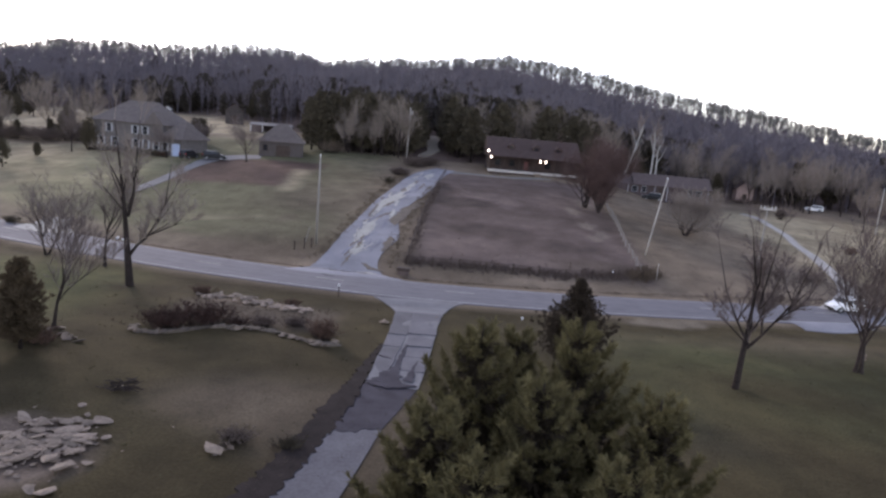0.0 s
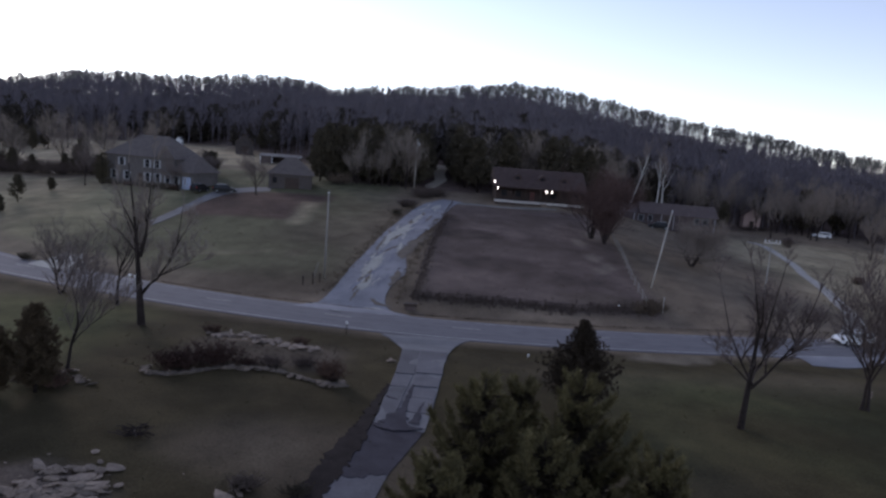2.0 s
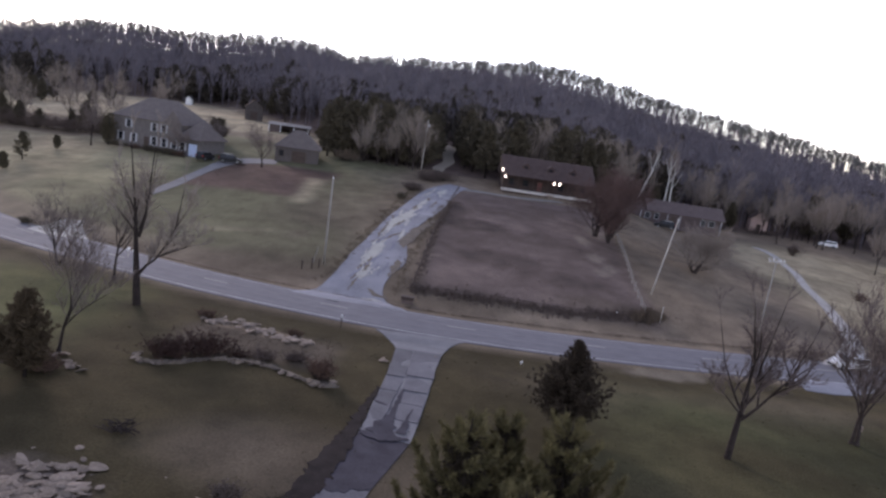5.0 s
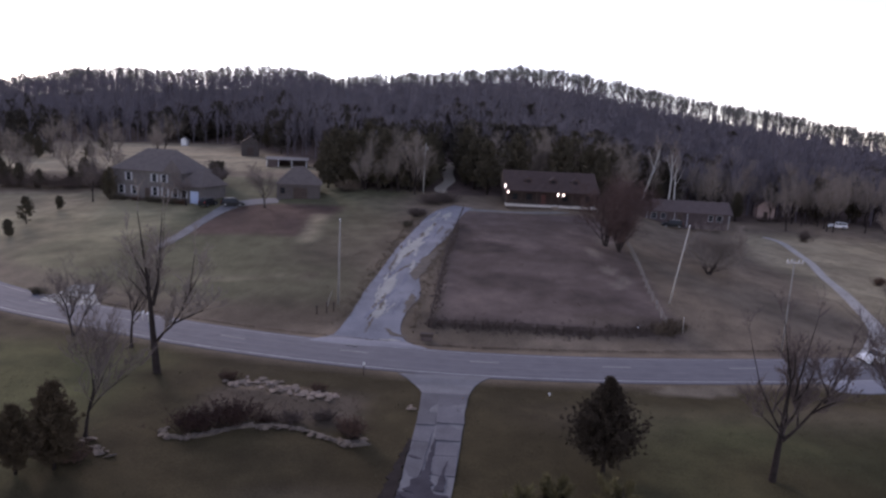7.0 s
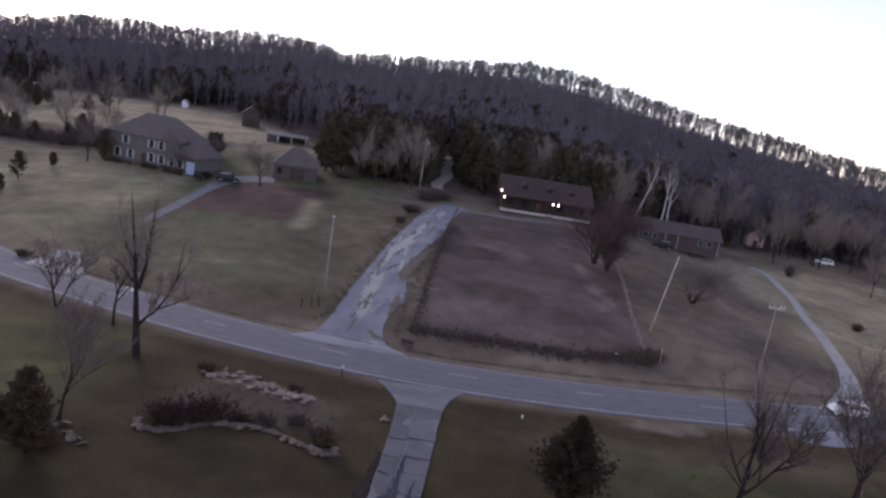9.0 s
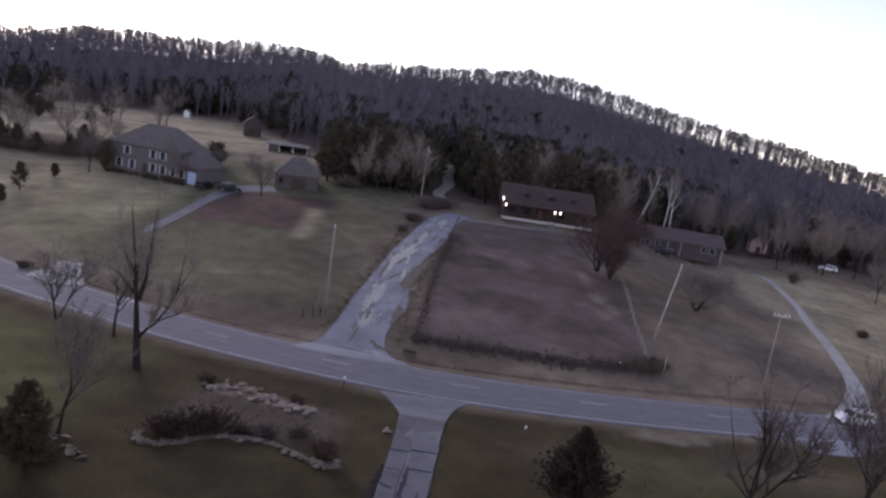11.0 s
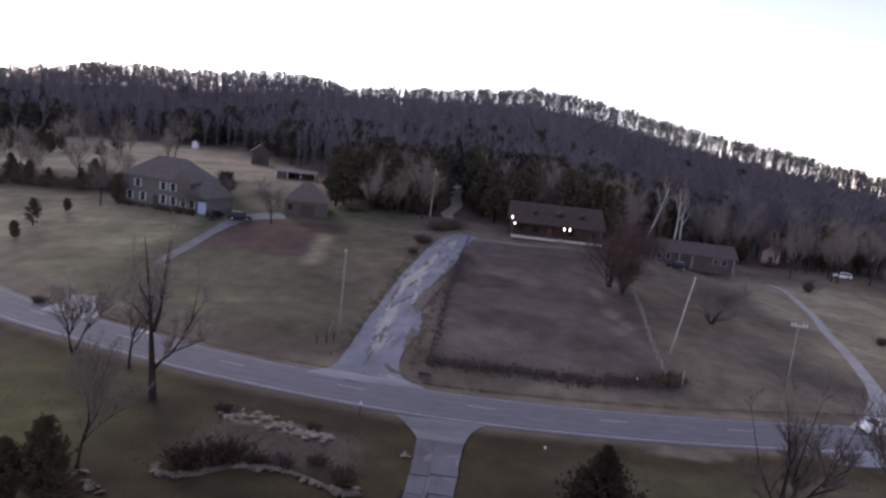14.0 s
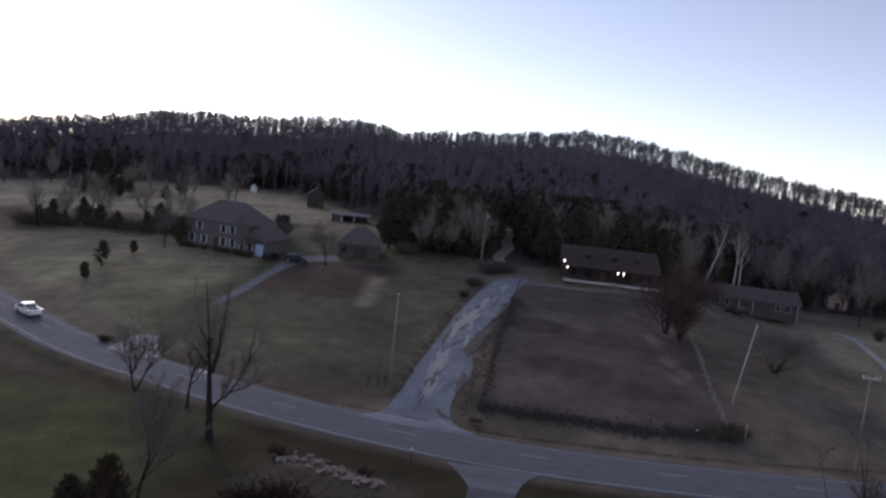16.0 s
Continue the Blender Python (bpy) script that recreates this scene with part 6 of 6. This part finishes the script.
marker("roadside_marker", "dark roadside post with a white reflector head", "marker post", -10.4, 65.2, 1.0, (0.22, 0.12, 0.28), WHITE, DARK_WOOD, 0.06)
marker("utility_marker", "small white marker on the lawn by the road", "marker post", 8.2, 63.4, 0.12, (0.2, 0.2, 0.14), WHITE, WHITE, 0.06)
marker("utility_marker", "small white marker at the pasture's edge", "marker post", 21.3, 83.6, 0.5, (0.16, 0.14, 0.18), WHITE, DARK_WOOD, 0.04)
marker("utility_marker", "pale stub post beneath the bare tree", "marker post", 37.9, 57.6, 0.7, (0.3, 0.3, 0.5), STONE, STONE, 0.12)
for x, y in ((-39.8, 77.6), (-38.9, 77.3)):
    marker("mailbox", "small white mailbox on a wooden post by the road", "mailbox", x, y, 1.0, (0.22, 0.5, 0.24), WHITE, POLE_WOOD, 0.05)
for x, y, h in ((-18.4, 83.2, 1.3), (-17.6, 83.7, 1.1), (-19.6, 82.9, 1.0)):
    marker("gate_post", "dark wooden gate post beside the gravel drive", "post", x, y, h, (0.24, 0.24, 0.08), DARK_WOOD, DARK_WOOD, 0.11)
marker("corner_post", "pale slender post at the pasture's corner", "post", 27.2, 84.5, 2.0, (0.12, 0.12, 0.06), POLE_WOOD, POLE_WOOD, 0.05)
stake = thing("stake", "tall leaning pale wooden stake beside the gravel drive", "post", pose(-18.6, 83.8, gz(-18.6, 83.8), 0, 14, 0))
b = Build()
b.tube([(0, 0, -0.3), (0, 0, 1.4), (0.03, 0, 2.7)], [0.06, 0.055, 0.045], 6)
part("shaft", b, POLE_DULL, stake)
box = thing("culvert_box", "dark weathered culvert box beside the gravel drive", "culvert", on_ground(-5.0, 77.6, -4))
b = Build()
b.box(-0.75, 0.75, -0.35, 0.35, 0.35, 0.75)
part("lid", b, DARK_WOOD, box, bevel=0.03)
b = Build()
b.box(-0.65, 0.65, -0.3, 0.3, -0.3, 0.35)
part("body", b, BRICK_RED, box)
drain = thing("road_drain", "dark iron drain at the road's edge", "drain", pose(-13.2, 73.4, 0.06, 0, 0, -8))
b = Build()
b.box(-0.65, 0.65, -0.22, 0.22, -0.1, 0.03)
part("frame", b, RUBBER, drain)
for k in range(7):
    b = Build()
    b.box(-0.56 + 0.17 * k, -0.48 + 0.17 * k, -0.18, 0.18, 0.02, 0.05)
    part("bar", b, STEEL, drain)

# pale apron at the mouth of the house drive
b = Build()
strip(b, spline([(-52.5, 81.6, 9.0), (-53.5, 84.5, 7.0), (-55.0, 88.5, 4.6), (-55.2, 91, 3.2)]), 6, 0.06, 0.25, follow)
tagged(part("drive_apron", b, GRAVEL_PALE), "pale stony apron where the house drive meets the road", "driveway", kind="structure")
edge_stones = thing("apron_stones", "pale stones along the house drive's mouth", "stone edging")
lay_stones(edge_stones, run([(-50.4, 86.5), (-52.0, 89.6)], 0.4, 0.8, 21, 0.2) + run([(-58, 84.6), (-57.6, 88)], 0.7, 0.6, 22, 0.3))

# bright wheel tracks and dull patches of the gravel drive
PATCH_EARTH = mat("earth_on_gravel", (0.12, 0.098, 0.082), (0.20, 0.168, 0.14), 0.8, 0.95, bump=0.6, spec=0.1)


def patch(line, z, material, label, seed):
    """A ragged worn patch on the gravel drive along a line of (x, y, width)."""
    rnd = random.Random(seed)
    b = Build()
    pts = spline(line, 0.35)
    strip(b, [(p[0] + rnd.gauss(0, 0.14), p[1], max(0.08, p[2] * rnd.uniform(0.5, 1.3))) for p in pts], 1, z, 0.02, follow)
    part("worn_patch", b, material, gravel_drive, label)


patch([(-11.9, 82.0, 0.4), (-11.9, 84.4, 1.8), (-12.0, 88, 2.0), (-11.9, 92, 1.7), (-11.8, 95, 1.5), (-11.7, 96.6, 0.2)], 0.062, GRAVEL_PALE, "bright cream worn gravel", 1)
patch([(-12.2, 100.6, 0.2), (-11.8, 104, 1.2), (-11.0, 108, 1.9), (-10.0, 112, 2.0), (-9.2, 117, 1.6), (-8.4, 123, 0.9), (-7.6, 128, 0.2)], 0.062, GRAVEL_PALE, "bright cream worn gravel", 2)
patch([(-10.6, 76.9, 0.2), (-9.4, 76.7, 0.8), (-8.0, 76.4, 0.8), (-6.4, 76.0, 0.2)], 0.062, GRAVEL_PALE, "bright cream worn gravel", 3)
patch([(-6.4, 131, 0.2), (-5.9, 134.5, 1.6), (-5.2, 138, 0.3)], 0.062, GRAVEL_PALE, "bright cream worn gravel", 4)
patch([(-12.9, 96.4, 0.15), (-11.8, 97.8, 0.45), (-10.6, 100.0, 0.5), (-9.6, 102.0, 0.2)], 0.074, PATCH_EARTH, "dark earth washed across the gravel", 5)
patch([(-5.0, 112.5, 0.4), (-6.6, 107, 1.5), (-7.7, 102, 2.2), (-8.3, 98.4, 1.7), (-8.1, 95.5, 0.6)], 0.07, PATCH_EARTH, "tongue of brown earth over the gravel's edge", 6)
patch([(-8.5, 84, 0.3), (-8.0, 87, 1.3), (-8.2, 90.5, 0.5)], 0.07, PATCH_EARTH, "tongue of brown earth over the gravel's edge", 7)
patch([(-10.4, 79.6, 0.2), (-9.4, 78.6, 0.7), (-8.6, 78.0, 0.9), (-7.4, 77.6, 0.2)], 0.07, PATCH_EARTH, "brown earth at the drive's mouth", 8)
GRAVEL_BLUE = mat("damp_blue_gravel", (0.13, 0.13, 0.165), (0.24, 0.24, 0.29), 0.4, 0.95, bump=0.8, fine=30)
rp = random.Random(19)
for k in range(44):
    y = rp.uniform(80, 138)
    mid = float(np.interp(y, [81, 86, 90.5, 101, 111, 120.4, 137], [-12.0, -11.5, -10.9, -10.9, -9.7, -8.0, -5.6]))
    x, ln, w = mid + rp.uniform(-2.3, 2.0), rp.uniform(1.0, 3.2), rp.uniform(0.25, 0.8)
    tilt = rp.uniform(-0.1, 0.35)
    stuff, lab = rp.choice(((GRAVEL_PALE, "bright cream worn gravel"), (GRAVEL_BLUE, "damp bluish gravel"), (GRAVEL_BLUE, "damp bluish gravel"), (PATCH_EARTH, "brown earth on the gravel")))
    patch([(x - tilt * ln, y - ln, 0.1), (x, y, w), (x + tilt * ln, y + ln, 0.1)], 0.066 + 0.0006 * k, stuff, lab, 40 + k)
# concrete slabs of the driveway, with open joints between
rr = random.Random(31)


def drive_mid(y):
    return float(np.interp(y, [43.4, 47, 53, 59, 62], [-2.5, -2.3, -2.1, -1.95, -1.9])), float(np.interp(y, [43.4, 47, 53, 59, 62], [1.85, 1.9, 2.0, 2.05, 2.2]))


for side, cuts in ((-1, (61.5, 57.2, 54.6, 51.6, 48.8, 46.0)), (1, (61.5, 58.4, 55.0, 52.0, 49.6, 46.6))):
    for ya, yb in zip(cuts[:-1], cuts[1:]):
        ya, yb = ya - 0.02, yb + 0.02
        pts = []
        for y in (ya, yb):
            m, w = drive_mid(y)
            open_ = 0.025 + 0.09 * float(1 - sstep(52, 56, y))
            seam = m - 0.45 + 0.12 * math.sin(y * 2.1)
            pts.append((m - w + rr.uniform(-0.1, 0.12), seam - open_ - rr.uniform(0, 2 * open_)) if side < 0 else (seam + open_ + rr.uniform(0, 2 * open_), m + w + rr.uniform(-0.15, 0.1)))
        z = gz((pts[0][0] + pts[0][1]) / 2, (ya + yb) / 2) + 0.06 + rr.uniform(0, 0.02)
        b = Build()
        b.add([(pts[0][0], ya, z), (pts[0][1], ya, z), (pts[1][1], yb, z), (pts[1][0], yb, z), (pts[0][0], ya, z - 0.1), (pts[0][1], ya, z - 0.1), (pts[1][1], yb, z - 0.1), (pts[1][0], yb, z - 0.1)],
              [(0, 3, 2, 1), (0, 1, 5, 4), (1, 2, 6, 5), (2, 3, 7, 6), (3, 0, 4, 7)])
        part("slab", b, SLAB, drive)


def blot(name, line, z, material, parent, label, seed, step=0.35):
    """A ragged band on the driveway along a line of (x, y, width)."""
    rnd = random.Random(seed)
    b = Build()
    strip(b, [(p[0] + rnd.gauss(0, 0.05), p[1], max(0.06, p[2] * rnd.uniform(0.6, 1.35))) for p in spline(line, step)], 1, z, 0.03, follow)
    part(name, b, material, parent, label)


DARK_EDGE = mat("dark_edge_tone", (0.018, 0.014, 0.014), (0.05, 0.04, 0.037), 0.9, 0.95, bump=0.6, spec=0.08)
blot("break", [(-2.1, 53.5, 0.1), (-2.4, 50, 0.35), (-2.5, 47.5, 0.6), (-2.7, 45.6, 1.3), (-2.9, 43.6, 2.4)], 0.088, DRIVE_DARK, drive, "dark broken strip between the slabs", 1)
blot("break", [(-1.1, 48.8, 0.1), (-1.3, 46.4, 0.35), (-1.5, 44.4, 0.9)], 0.092, DRIVE_DARK, drive, "dark broken strip between the slabs", 2)
blot("break", [(-4.1, 49.2, 0.15), (-3.6, 48.9, 0.3), (-3.0, 48.7, 0.15)], 0.094, DRIVE_DARK, drive, "dark crack across the slabs", 3)
blot("break", [(-4.3, 43.7, 0.3), (-3.2, 43.3, 0.9), (-2.2, 43.5, 0.8), (-0.8, 43.8, 0.3)], 0.1, DRIVE_DARK, drive, "dark crumbled joint of the slabs", 4, 0.2)
near = bpy.data.objects["driveway_near"]
blot("break", [(-5.8, 36.9, 0.5), (-4.8, 36.4, 1.2), (-3.6, 36.6, 1.0), (-2.5, 36.9, 0.4)], 0.05, DRIVE_DARK, near, "dark crumbled joint in the driveway", 5, 0.2)
# dark ragged strip along the driveway's left edge
b = Build()
rs = random.Random(63)
strip(b, [(x + rs.gauss(0, 0.07), y, w * rs.uniform(0.65, 1.25)) for x, y, w in spline([(-4.3, 52, 0.2), (-4.6, 48, 0.6), (-4.9, 43.5, 1.1), (-5.6, 38, 1.7), (-6.6, 32, 1.9), (-8.3, 25, 1.7), (-10.8, 17, 1.2)], 0.25)], 1, 0.058, 0.15, follow)
tagged(part("drive_edge_strip", b, DARK_EDGE), "dark ragged strip along the driveway's edge", "verge", kind="structure")
brush("drive_leaf_litter", "dark leaf litter along the driveway's edge", along([(-4.7, 47), (-5.0, 43), (-5.8, 38), (-7.0, 32), (-8.6, 26)], 90, 0.4, 41), 0.15, 7, WEED, "leaf litter", 42, 0.12, 1.2)
brush("bed_litter", "dry stems and leaf litter in the garden bed", [(random.Random(k).uniform(-23.5, -9), random.Random(k + 5000).uniform(53, 61)) for k in range(240)], 0.2, 7, WEED, "leaf litter", 43, 0.08, 1.0)
brush("lawn_tussocks", "scattered tussocks of winter grass on the lawn", [(random.Random(k).uniform(-45, 40), random.Random(k + 900).uniform(24, 63)) for k in range(1500)], 0.16, 6, TUSSOCK, "grass", 44, 0.10, 1.6)
brush("pasture_tussocks", "scattered tussocks of dead grass on the pastures", [(random.Random(k).uniform(-50, 75), random.Random(k + 700).uniform(84, 140)) for k in range(1500)], 0.22, 6, WEED, "grass", 45, 0.09, 1.4)
